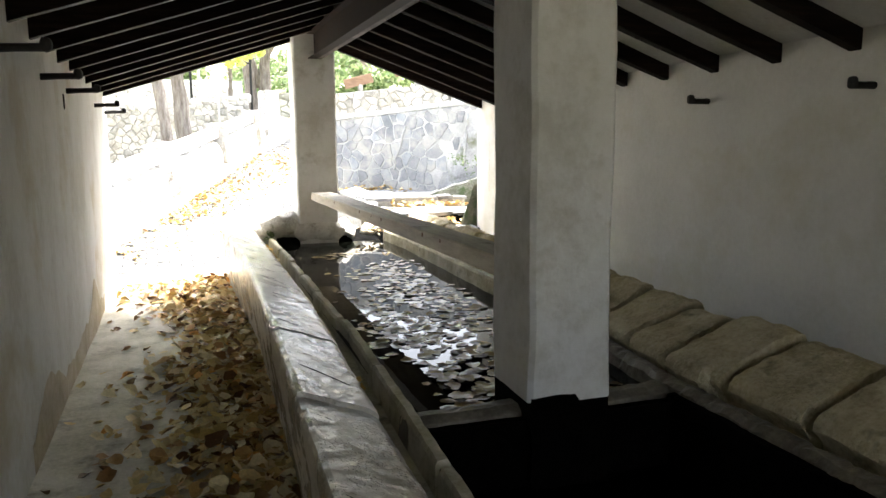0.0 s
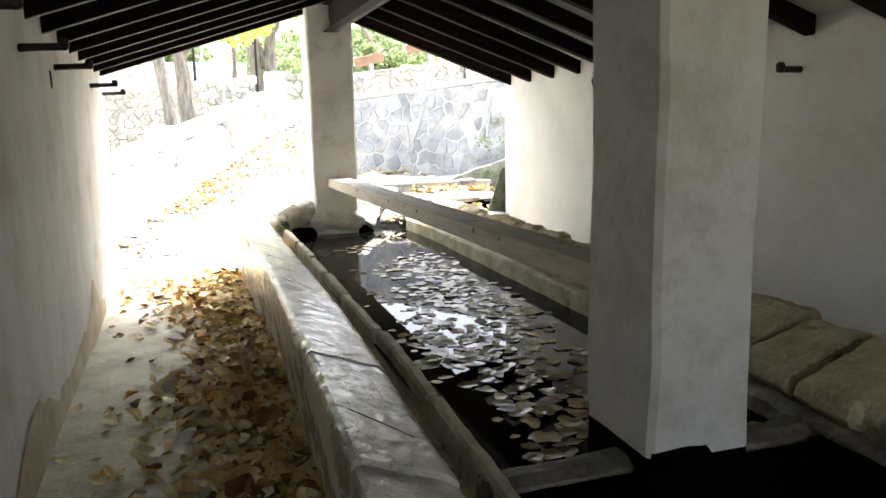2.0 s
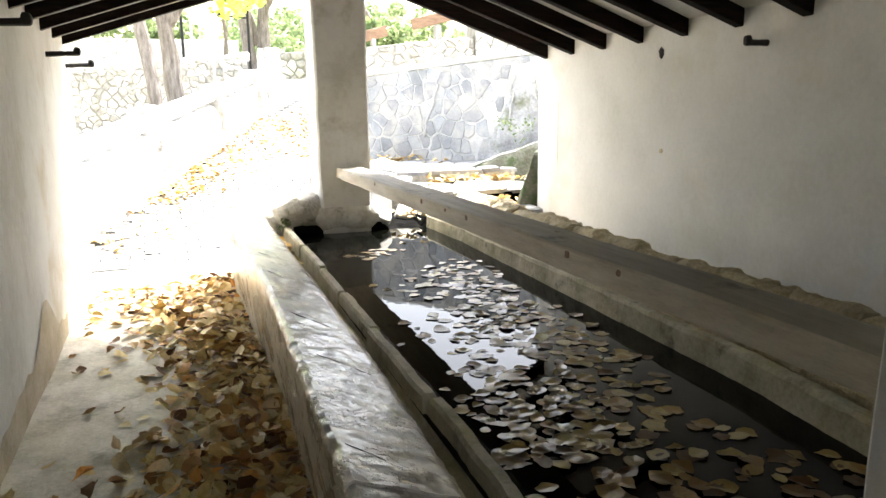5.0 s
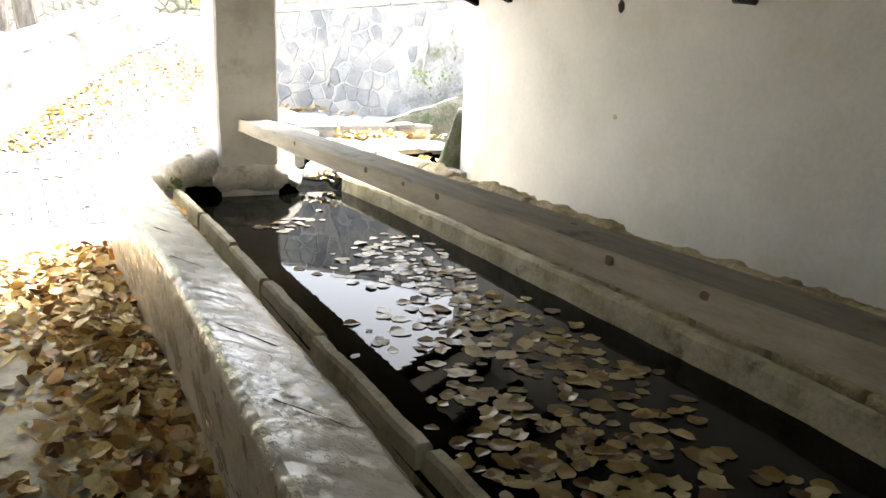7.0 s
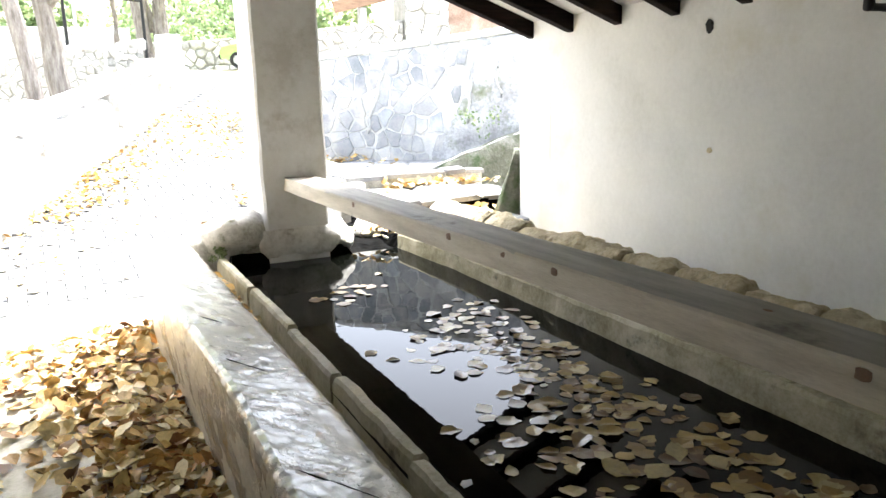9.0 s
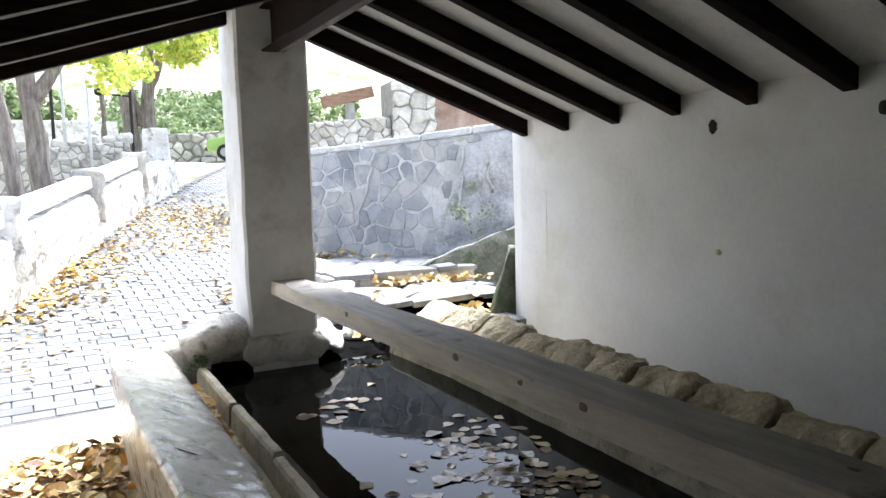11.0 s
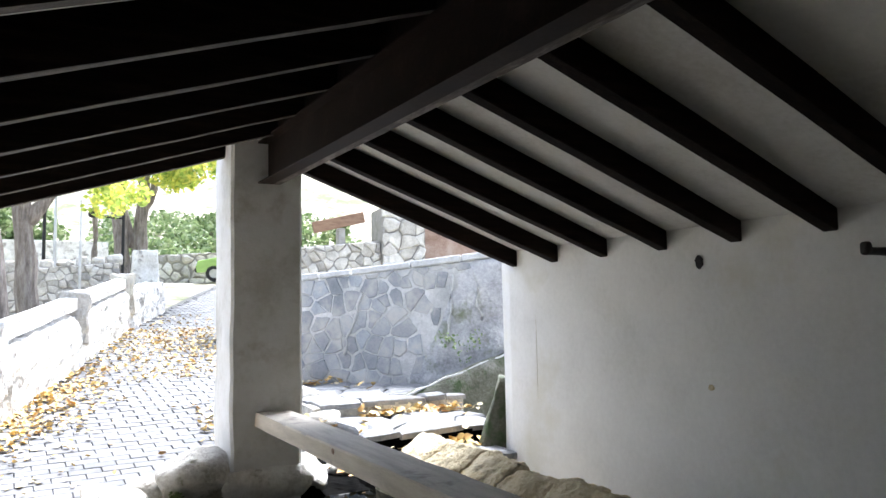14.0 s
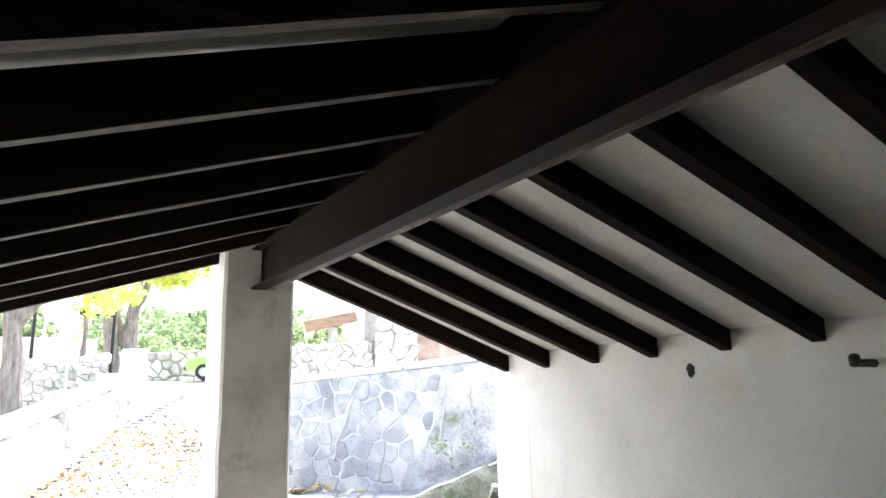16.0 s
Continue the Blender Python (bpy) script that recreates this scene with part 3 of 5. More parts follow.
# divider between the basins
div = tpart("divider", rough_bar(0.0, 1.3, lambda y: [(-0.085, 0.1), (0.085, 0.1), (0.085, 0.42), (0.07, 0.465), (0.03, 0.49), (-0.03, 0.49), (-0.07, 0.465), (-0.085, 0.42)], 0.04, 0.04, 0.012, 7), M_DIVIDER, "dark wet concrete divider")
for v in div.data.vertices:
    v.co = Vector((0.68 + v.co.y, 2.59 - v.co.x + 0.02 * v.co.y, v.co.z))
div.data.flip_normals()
# same near-black sheet against the divider, painting the shade there
tpart("lining", rough_bar(2.47, 2.515, lambda y: [(0.74, 0.1), (1.93, 0.1), (1.93, 0.455), (0.74, 0.455)], 0.02, 0.06, 0.008, 6), M_WETSHADE, "near-black sheet added for the shade inside the basin")
tpart("end_wall", rough_bar(Y0 - 0.2, Y0, lambda y: [(0.6, 0.0), (2.1, 0.0), (2.1, 0.55), (0.6, 0.55)], 0.1, 0.1, 0.01, 5), M_CONC)

# far end: low lumpy masonry skirt round the pillar
rings = []
for z, k in ((0.46, 0.0), (0.49, 0.018), (0.53, 0.03), (0.58, 0.034), (0.62, 0.028), (0.65, 0.012), (0.675, 0.003)):
    x0, x1, ya, yb = 0.925 - k * 1.6, 1.435 + k * 1.9, 8.682 - k * 0.9, 9.29 + k
    ring = []
    for (ax, ay), (bx, by) in zip(((x0, ya), (x1, ya), (x1, yb), (x0, yb)), ((x1, ya), (x1, yb), (x0, yb), (x0, ya))):
        for q in range(16):
            p = Vector((ax + (bx - ax) * q / 16, ay + (by - ay) * q / 16, z))
            c = Vector((1.18, 8.985, z))
            ring.append(p + (c - p) * 0.05 * max(0.0, (abs(q / 16 - 0.5) - 0.38) / 0.12) * (k > 0.01))
    rings.append([wobble(p, 5, 0.035) + noise.noise_vector(p * 18) * 0.008 for p in ring])
tpart("plinth", loft(rings), M_PLINTH, "lumpy whitewashed masonry skirt under the pillar", True)
# foot and inlet: shade of the void and recess painted near-black
tpart("plinth_foot", rough_bar(8.7, 9.2, lambda y: [(0.6, 0.05), (1.56, 0.05), (1.52, 0.5), (0.68, 0.5)], 0.08, 0.08, 0.02, 5), M_WETSHADE, "stone foot blackened for the shade under the plinth")
tpart("inlet_channel", rough_bar(8.72, 9.9, lambda y: [(1.5, 0.1), (2.2, 0.1), (2.2, 0.5), (2.05, 0.5), (1.98, 0.41 + 0.04 * (y - 8.6)), (1.62, 0.41 + 0.04 * (y - 8.6)), (1.58, 0.47), (1.5, 0.47)], 0.05, 0.05, 0.025, 6), M_WETSHADE, "wet inlet channel with its recess shade in the colour")

# water of the two basins
bm = bmesh.new()
vs = [bm.verts.new((x, y, 0.16)) for x, y in ((rimL(-2.2) - 0.02, -2.2), (1.94, -2.2), (1.94, 2.52), (rimL(2.52) - 0.02, 2.52))]
bm.faces.new(vs)
vs = [bm.verts.new((x, y, WATER)) for x, y in ((rimL(2.66) - 0.02, 2.66), (1.95, 2.66), (2.08, 4.2), (2.08, 7.8), (2.03, 8.72), (rimL(8.7) - 0.02, 8.72))]
bm.faces.new(vs)
tagged(part("water", bm, M_WATER, None, "dark still water filling the trough basins"), "", "water", kind="structure")

# washing slabs on the walkway side
rng_crack = random.Random(31)
cuts = [-2.2, 2.43, 3.42, 8.8]
for a, b in zip(cuts, cuts[1:]):
    def sec(y, a=a, b=b):
        so, si = slab_out(y), slab_in(y)
        h = 0.69
        return [(so + 0.07, 0.0), (si, 0.0), (si + 0.01, 0.57), (si - 0.02, 0.6), (so + 0.03, h + 0.006), (so + 0.014, h), (so + 0.006, h - 0.016), (so + 0.02, 0.42)]
    bm = rough_bar(a + 0.002, b - 0.002, sec, 0.014, 0.015, 0.006, 1.6, 0.0)
    bm.normal_update()
    for v in bm.verts:
        p = v.co
        edge = max(0.0, 1 - abs(p.x - slab_out(p.y) - 0.008) / 0.03) if p.z > 0.55 else 0.0
        chip = edge * (0.006 * max(0.0, noise.noise(Vector((0, p.y * 19, p.z * 9))) + 0.05) + 0.007 * max(0.0, noise.noise(Vector((3, p.y * 37, p.z * 20)))))
        if v.normal.z > 0.6:
            pit = -0.004 * max(0.0, noise.noise(p * 34) - 0.45)
        else:
            pit = 0.004 * noise.noise(p * 14) + 0.004 * noise.noise(p * 31)
        v.co = p + v.normal * (pit - chip)
    ob = part("washing_slab", bm, M_SLAB, None, "wet worn grey washing stone with chipped edge beside the trough", True)
    ob.data.set_sharp_from_angle(angle=radians(38))
    ob.location.z = (-0.02, 0.0, 0.008)[cuts.index(a)]
    for k in range(round((b - a) * 1.5)):
        y0 = a + (k + rng_crack.uniform(0.2, 0.8)) * (b - a) / round((b - a) * 1.5)
        x0, ln = rng_crack.uniform(0.04, 0.1), rng_crack.uniform(0.08, 0.2)
        line = []
        for q in range(9):
            x, y = slab_out(y0) + x0 + ln * q / 8, y0 - 0.75 * ln * q / 8 + 0.006 * noise.noise(Vector((y0 * 7, q * 0.9, 0)))
            f = (x - slab_out(y) - 0.03) / (slab_in(y) - 0.05 - slab_out(y))
            w = wobble((x, y, 0.696 - 0.096 * f), 1.6, 0.006)
            if f < 0.95:
                line.append(Vector((x, y, w.z - 0.0005)))
        if len(line) > 3 and y0 - 0.15 > a:
            part("crack", tube(line, [0.0022 * math.sin(math.pi * (q + 0.5) / len(line)) + 0.0006 for q in range(len(line))], 5), M_DARK, ob, "thin dark crack")
    tagged(ob, "", "washing stone", "washing stones along the walkway")

# washing stones along the wall side
rng = random.Random(5)
stone_cuts = [8.95, 8.5, 8.03, 7.58, 7.14, 6.78, 6.45, 6.05, 5.62, 5.25, 4.78, 4.38, 3.98, 3.58, 3.17, 2.8, 2.41, 1.93, 1.5, 1.05, 0.55, 0.1, -0.4, -0.9, -1.4, -1.9]
for y, ya in zip(stone_cuts, stone_cuts[1:]):
    ln = y - ya
    dz, dx = rng.uniform(-0.03, 0.012) - (0.035 if y < 3.3 else 0.0), rng.uniform(-0.03, 0.04)

    def sec(yy, dz=dz, dx=dx, y=y, ln=ln):
        fr = rimR(yy) + 0.13 + (0.06 if yy < 2.5 else 0.0)
        e = 0.02 * min(1.0, (y - yy) / 0.04, (yy - y + ln) / 0.04)
        return [(2.3, 0.0), (2.58 + dx, 0.0), (2.6 + dx, 0.58), (2.56 + dx, 0.72 + e + dz), (2.46 + dx, 0.735 + e + dz), (fr + 0.04, 0.56 + e), (fr + 0.008, 0.545), (fr, 0.51), (fr + 0.06, 0.44)]
    g = 0.03 if y < 3.7 else 0.012
    lump = 0.5 if y < 3.7 else 1.0
    bm = rough_bar(y - ln + g, y - g, sec, 0.018, 0.02, 0.02 * lump, 5, 0.6)
    bm.normal_update()
    for v in bm.verts:
        p = v.co
        front = max(0.0, 1 - abs(p.x - rimR(p.y) - 0.15) / 0.09)
        crag = abs(noise.noise(p * 8)) * 0.024 + abs(noise.noise(p * 21 + Vector((4, 0, 0)))) * 0.014
        v.co = p + v.normal * (0.012 * lump - crag * lump + front * lump * 0.02 * noise.noise(Vector((p.y * 13, p.z * 6, 2))))
    ob = part("washing_slab", bm, M_STONE, None, "rough tan washing stone tilted towards the trough", True)
    ob.data.set_sharp_from_angle(angle=radians(45))
    tagged(ob, "", "washing stone", "tilted washing stones by the wall")

# long rail from pillar to pillar
rail_rings = []
for i in range(61):
    yy = 2.78 + (8.7 - 2.78) * i / 60
    xl = 1.09 + (8.7 - yy) * 0.034
    xr = 1.34 + (8.7 - yy) * 0.026
    zt = 1.055 + 0.004 * noise.noise(Vector((0, yy * 1.5, 0)))
    ring = ring_of([(xl, 0.962), (xr, 0.962), (xr, zt - 0.008), (xr - 0.01, zt), (xl + 0.01, zt), (xl, zt - 0.008)], 0.05)
    rail_rings.append([wobble((x, yy, z), 6, 0.004) for x, z in ring])
rail = thing("rail", "weathered grey-brown timber rail running between the two pillars", "rail")
beam_ob = part("beam", loft(rail_rings), [M_RAIL, M_RAILTOP], rail)
# upward faces get the darker copy, painting the light difference to the front
for f in beam_ob.data.polygons:
    f.material_index = 1 if f.normal.z > 0.8 else 0
for ky in (3.9, 4.25, 5.3, 5.62, 6.05, 7.2):
    part("knot", rock(1.093 + (8.7 - ky) * 0.034, ky, 1.03, 0.004, 0.022, 0.016, ky, 2, 0.3), M_PLANK, rail, "dark knot in the timber", True)
for ky, kx in ((4.6, 0.16), (6.6, 0.1)):
    part("knot", rock(1.09 + (8.7 - ky) * 0.03 + kx, ky, 1.0525, 0.014, 0.025, 0.003, ky, 2, 0.25), M_PLANK, rail, "dark knot in the timber", True)


# pegs on the walls
def peg(x, y, z, length, side, droop=0.0):
    ob = thing("wall_peg", "black iron clothes-line peg set in the whitewashed wall", "wall peg", group="pegs along the walls")
    s = 1 if side < 0 else -1
    pts = [(x, y, z + droop), (x + s * length * 0.5, y, z + droop * 0.4), (x + s * length, y, z)]
    part("shaft", tube(pts, [0.022, 0.019, 0.02], 8), M_IRON, ob)
    part("knob", rock(x + s * length, y, z + 0.012, 0.026, 0.024, 0.034, 3, 2, 0.1), M_IRON, ob)
    return ob


for py, pz in ((3.6, 2.05), (4.76, 2.03), (5.89, 2.03), (7.95, 2.04), (8.98, 2.02)):
    peg(left_wall_x(py) - 0.03, py, pz, 0.24, -1, -0.01)
for py, pz in ((1.5, 1.9), (2.9, 1.9), (4.27, 1.9), (5.71, 1.97)):
    peg(3.42, py, pz, 0.17, 1)
hole = part("wall_hole", rock(3.404, 6.853, 1.995, 0.012, 0.032, 0.036, 4, 3, 0.5), M_DARK, None, "small dark hole broken in the whitewash")
tagged(hole, "", "wall hole")

# rocks beside the far pillar
def hewn_rock(cx, cy, cz, sx, sy, sz, seed, sub=4):
    """A boulder with flat broken faces and worn edges."""
    r = random.Random(seed)
    planes = [(Vector((r.gauss(0, 1), r.gauss(0, 1), r.gauss(0, 1))).normalized(), r.uniform(0.62, 0.86)) for _ in range(11)]
    bm = bmesh.new()
    bmesh.ops.create_icosphere(bm, subdivisions=sub, radius=1.0)
    off = Vector((seed * 2.3, seed, 0))
    for v in bm.verts:
        p = v.co.copy()
        for n, d in planes:
            over = p.dot(n) - d
            if over > 0:
                p -= n * over * 0.9
        p *= 1 + 0.05 * noise.noise(p * 3 + off) + 0.04 * noise.noise(p * 9 + off)
        v.co = Vector((cx + p.x * sx, cy + p.y * sy, cz + p.z * sz))
    return bm


tagged(part("boulder", hewn_rock(1.53, 8.88, 0.55, 0.13, 0.2, 0.16, 12), M_PLINTH, None, "dirty white rounded stone at the pillar foot", True), "", "boulder")
tagged(part("boulder", hewn_rock(0.72, 8.86, 0.64, 0.27, 0.26, 0.22, 21), M_BOULDER, None, "pale grey broken boulder beside the pillar base", True), "", "boulder")
tagged(part("boulder", hewn_rock(0.38, 9.12, 0.42, 0.32, 0.3, 0.22, 9), M_BOULDER, None, "flat pale stone at the slab end", True), "", "boulder")


# ---- stone walls out of doors ----
def clip(poly, nx, ny, d):
    out = []
    for (ax, ay), (bx, by) in zip(poly, poly[1:] + poly[:1]):
        a, b = ax * nx + ay * ny - d, bx * nx + by * ny - d
        if a <= 0:
            out.append((ax, ay))
        if a * b < 0:
            t = a / (a - b)
            out.append((ax + (bx - ax) * t, ay + (by - ay) * t))
    return out


def cells(w, h, size, aspect, seed):
    """Irregular stones that fill a w by h rectangle."""
    r = random.Random(seed)
    sx, sy = size, size * aspect
    nx, ny = max(1, round(w / sx)), max(1, round(h / sy))
    seeds = [((i + 0.5 + 0.5 * (j % 2) + r.uniform(-0.42, 0.42)) * w / nx, (j + 0.5 + r.uniform(-0.42, 0.42)) * h / ny) for j in range(ny) for i in range(-1, nx + 1)]
    out = []
    for k, (px, py) in enumerate(seeds):
        poly = [(0, 0), (w, 0), (w, h), (0, h)]
        for m2, (qx, qy) in enumerate(seeds):
            if m2 != k and abs(qx - px) < 3 * w / nx and abs(qy - py) < 3 * h / ny:
                dx, dy = (qx - px), (qy - py)
                poly = clip(poly, dx, dy, (qx * qx + qy * qy - px * px - py * py) / 2)
                if len(poly) < 3:
                    break
        if len(poly) >= 3:
            out.append(poly)
    return out


def stone_piece(poly, gap, depth, rnd, m):
    """A stone with a chamfered face, standing proud of the wall by depth."""
    cx, cy = sum(p[0] for p in poly) / len(poly), sum(p[1] for p in poly) / len(poly)
    rad = max(0.03, sum(math.hypot(x - cx, y - cy) for x, y in poly) / len(poly))
    k0, k1 = max(0.3, 1 - gap / rad), max(0.2, 1 - (gap + depth * 0.9) / rad)
    soft = []
    for i in range(len(poly)):
        a, b = poly[i], poly[(i + 1) % len(poly)]
        for px, py in (a, ((a[0] + b[0]) / 2, (a[1] + b[1]) / 2)):
            q = noise.noise_vector(Vector((px / rad * 0.55, py / rad * 0.55, 4.0))) * rad * 0.4
            soft.append((px + q.x, py + q.y))
    bm = bmesh.new()
    t = rnd.uniform(-0.3, 0.3) * depth
    rings = [[bm.verts.new(m @ Vector((cx + (x - cx) * k, d + t * (x - cx) / rad, cy + (y - cy) * k))) for x, y in soft] for k, d in ((k0, 0.02), (k0, -depth * 0.6), (k1, -depth))]
    for a, b in zip(rings, rings[1:]):
        for i in range(len(soft)):
            bm.faces.new((a[i], a[(i + 1) % len(soft)], b[(i + 1) % len(soft)], b[i]))
    bm.faces.new(rings[-1])
    return bm


def stone_wall(name, label, p0, p1, z0, z1, top0, top1, thick, size, aspect, gap, depth, seed, stone_mat, mortar, pieces=True, category="stone wall", plain=2.0):
    """A wall from p0 to p1 (plan), foot at z0, top sloping from top0 to top1, clad with stones on its left face as seen from p0."""
    p0, p1 = Vector((*p0, 0)), Vector((*p1, 0))
    w = (p1 - p0).length
    ux = (p1 - p0).normalized()
    m = Matrix.Translation((p0.x, p0.y, z0)) @ Matrix(((ux.x, -ux.y, 0, 0), (ux.y, ux.x, 0, 0), (0, 0, 1, 0), (0, 0, 0, 1)))
    wall = thing(name, label, category, kind="structure" if category == "wall" else "")
    rings = []
    n = max(2, round(w / 0.3))
    for i in range(n + 1):
        u = w * i / n
        top = top0 + (top1 - top0) * i / n - z0
        rings.append([m @ wobble((u, y, z), 2, min(0.02, depth * 0.25)) for y, z in ((0, -0.5), (thick, -0.5), (thick, top), (0.02, top), (0, top - 0.02))])
    part("core", loft(rings), mortar, wall)
    rnd = random.Random(seed)
    joined = bmesh.new()
    for poly in cells(w, max(top0, top1) - z0, size, aspect, seed):
        cx = sum(p[0] for p in poly) / len(poly)
        lim = top0 + (top1 - top0) * cx / w - z0 - 0.015
        poly = [(x, min(y, lim)) for x, y in poly]
        area = abs(sum(a[0] * b[1] - b[0] * a[1] for a, b in zip(poly, poly[1:] + poly[:1]))) / 2
        cz = sum(p[1] for p in poly) / len(poly)
        if area < 0.002 or cx / w > plain + 0.2 * cz / (top1 - z0) + rnd.uniform(-0.06, 0.06):
            continue
        bm = stone_piece(poly, gap * rnd.uniform(0.6, 1.5), depth * rnd.uniform(0.5, 1.3), rnd, m)
        if pieces:
            part("stone", bm, stone_mat, wall)
        else:
            me = bpy.data.meshes.new("tmp")
            bm.to_mesh(me)
            bm.free()
            joined.from_mesh(me)
            bpy.data.meshes.remove(me)
    if not pieces:
        tagged(part("stonework", joined, stone_mat, wall), kind="stuff")
    else:
        joined.free()
    return wall


# ---- right-hand spring corner beyond the trough ----
stone_wall("retaining_wall", "retaining wall of grey irregular flat stones with pale mortar joints", (2.0, 12.88), (5.2, 10.32), 0.75, 2.42, 2.08, 2.42, 0.5, 0.155, 1.6, 0.013, 0.014, 14, M_SLATE, M_MORTAR, plain=0.47)
# weathered rock face where the cladding ends
cdir = Vector((3.2, -2.56, 0)).normalized()
out = Vector((cdir.y, -cdir.x, 0))
bm = bmesh.new()
grid = []
for i in range(45):
    u = 1.75 + 2.35 * i / 44
    row = []
    for k in range(33):
        z = 0.6 + 1.72 * k / 32
        q = Vector((u, 0, z))
        bulge = 0.05 * min(1.0, max(0.0, (u - 1.9 - 0.8 * (z - 0.75) / 1.6) / 0.3)) - 0.03
        bulge += 0.03 * noise.noise(q * 2.5) + 0.014 * noise.noise(q * 7)
        p = Vector((2.0, 12.88, z)) + cdir * u + out * bulge
        row.append(bm.verts.new(p))
    grid.append(row)
for a, b in zip(grid, grid[1:]):
    for k in range(32):
        bm.faces.new((a[k], b[k], b[k + 1], a[k + 1]))
geom = bmesh.ops.extrude_face_region(bm, geom=bm.faces[:])
for v in geom["geom"]:
    if isinstance(v, bmesh.types.BMVert):
        v.co -= out * 0.14
face = tagged(part("rock_face", bm, M_RENDER, None, "mottled grey rock face at the end of the retaining wall", True), "", "rock face")
for u0, za, zb, lean in ((2.55, 1.3, 2.15, 0.1), (2.95, 1.6, 2.2, -0.12), (1.25, 1.2, 1.95, 0.3)):
    seam = []
    for k in range(12):
        z = za + (zb - za) * k / 11
        u = u0 + lean * (z - za) + 0.05 * noise.noise(Vector((u0 * 9, 0, z * 6)))
        seam.append(Vector((2.0, 12.88, z)) + cdir * u + out * (0.03 + 0.03 * noise.noise(Vector((u, 0, z)) * 2.5)))
    part("mortar_seam", tube(seam, [0.016 + 0.008 * math.sin(k * 2.1) for k in range(12)], 6), M_MORTAR, face, "pale streak of mortar", True)
# coping of the retaining wall
cop = thing("wall_coping", "row of flat pale coping slabs on the retaining wall", "coping")
cdir = Vector((3.6, -2.88, 0)).normalized()
rng = random.Random(8)
u = 0.0
while u < 4.5:
    ln = rng.uniform(0.4, 0.75)
    a = Vector((2.0, 12.88, 0)) + cdir * u
    z = 2.08 + 0.42 * u / 4.61
    m = Matrix.Translation((a.x, a.y, z)) @ Matrix(((cdir.x, -cdir.y, 0, 0), (cdir.y, cdir.x, 0, 0), (0, 0, 1, 0), (0, 0, 0, 1))) @ pose(0, 0, 0, 0, -math.degrees(math.atan(0.091)), 0)
    bm = bevelled_box(0.01, ln - 0.01, -0.03, 0.5, -0.02, 0.05 + rng.uniform(0, 0.02), 0.012, m)
    for v in bm.verts:
        v.co = wobble(v.co, 7, 0.012)
    part("slab", bm, M_MORTAR, cop)
    u += ln

# mossy sloping kerb and end buttress
rings = []
for i in range(21):
    x = 2.75 + 2.2 * i / 20
    top = 0.8 + max(0, (x - 2.9)) * 0.28
    rings.append([wobble((x, yy + 0.05 * (x - 2.75), z), 4, 0.03) + noise.noise_vector(Vector((x, yy, z)) * 14) * 0.01 for yy, z in ((10.4, 0.2), (10.64, 0.2), (10.64, top), (10.58, top + 0.012), (10.52, top), (10.49, top - 0.04), (10.46, top - 0.15), (10.43, top - 0.3))])
kerb = tagged(part("sloping_kerb", loft(rings), M_MOSS, None, "mossy green concrete kerb sloping up to the wall", True), "", "kerb")
crest_line = [Vector((2.8 + 2.1 * i / 24, 10.53 + 0.05 * (2.1 * i / 24), 0.803 + max(0, 2.1 * i / 24 - 0.1) * 0.28 + 0.03 * noise.noise(Vector((i * 0.4, 0, 0))))) for i in range(25)]
part("worn_crest", tube(crest_line, [0.014 + 0.012 * noise.noise(Vector((i * 0.9, 3, 0))) for i in range(25)], 7), M_MORTAR, kerb, "pale worn concrete edge", True)
rings = []
for i in range(17):
    z = 0.1 + 1.0 * i / 16
    k = min(1.0, (1.12 - z) / 0.62)
    rings.append([wobble((x, yy, z), 5, 0.022) + noise.noise_vector(Vector((x, yy, z)) * 13) * 0.01
                  for x, yy in ((3.5 - 0.25 * k, 9.36), (3.45 - 0.2 * k, 9.26), (3.62, 9.25), (3.68, 9.36), (3.72, 9.56), (3.68, 9.6), (3.65 - 0.2 * k, 9.58), (3.58 - 0.25 * k, 9.48))])
tagged(part("buttress", loft(rings), M_MOSS, None, "mossy rounded buttress at the wall end", True), "", "buttress")


# flagstone steps
def flagged_step(x0, x1, y0, y1, z, seed, riser):
    st = thing("flagstone_step", "low step paved with grey irregular flagstones", "step", group="steps by the spring")
    part("riser", rough_bar(y0, y1, lambda yy: [(x0, 0.0), (x1, 0.0), (x1, z - 0.035), (x0, z - 0.035)], 0.12, 0.15, 0.012, 4), riser, st)
    rnd = random.Random(seed)
    for poly in cells(x1 - x0, y1 - y0, 0.5, 0.75, seed):
        m = Matrix.Translation((x0, y0, z - 0.035)) @ Matrix(((1, 0, 0, 0), (0, 0, 1, 0), (0, -1, 0, 0), (0, 0, 0, 1)))
        part("flagstone", stone_piece(poly, 0.01, 0.05 * rnd.uniform(0.75, 1.3), rnd, m), M_FLAG, st)
    return st


flagged_step(2.05, 3.7, 10.42, 12.6, 0.84, 3, M_BOULDER)
flagged_step(2.15, 3.62, 9.46, 10.42, 0.68, 4, M_WETSHADE)
flagged_step(2.0, 3.4, 8.98, 9.46, 0.5, 6, M_CONC)
rng = random.Random(3)
for sx, sy, sz, r1 in ((2.25, 9.72, 0.56, 0.13), (2.08, 10.35, 0.7, 0.16), (2.1, 11.2, 0.85, 0.17), (2.75, 9.7, 0.54, 0.1), (2.0, 9.35, 0.5, 0.14)):
    tagged(part("boulder", hewn_rock(sx, sy, sz, r1 * 1.6, r1 * 1.2, r1 * 0.8, int(sy * 10), 3), M_BOULDER, None, "pale rough stone beside the spring steps", True), "", "boulder", "loose stones by the spring")

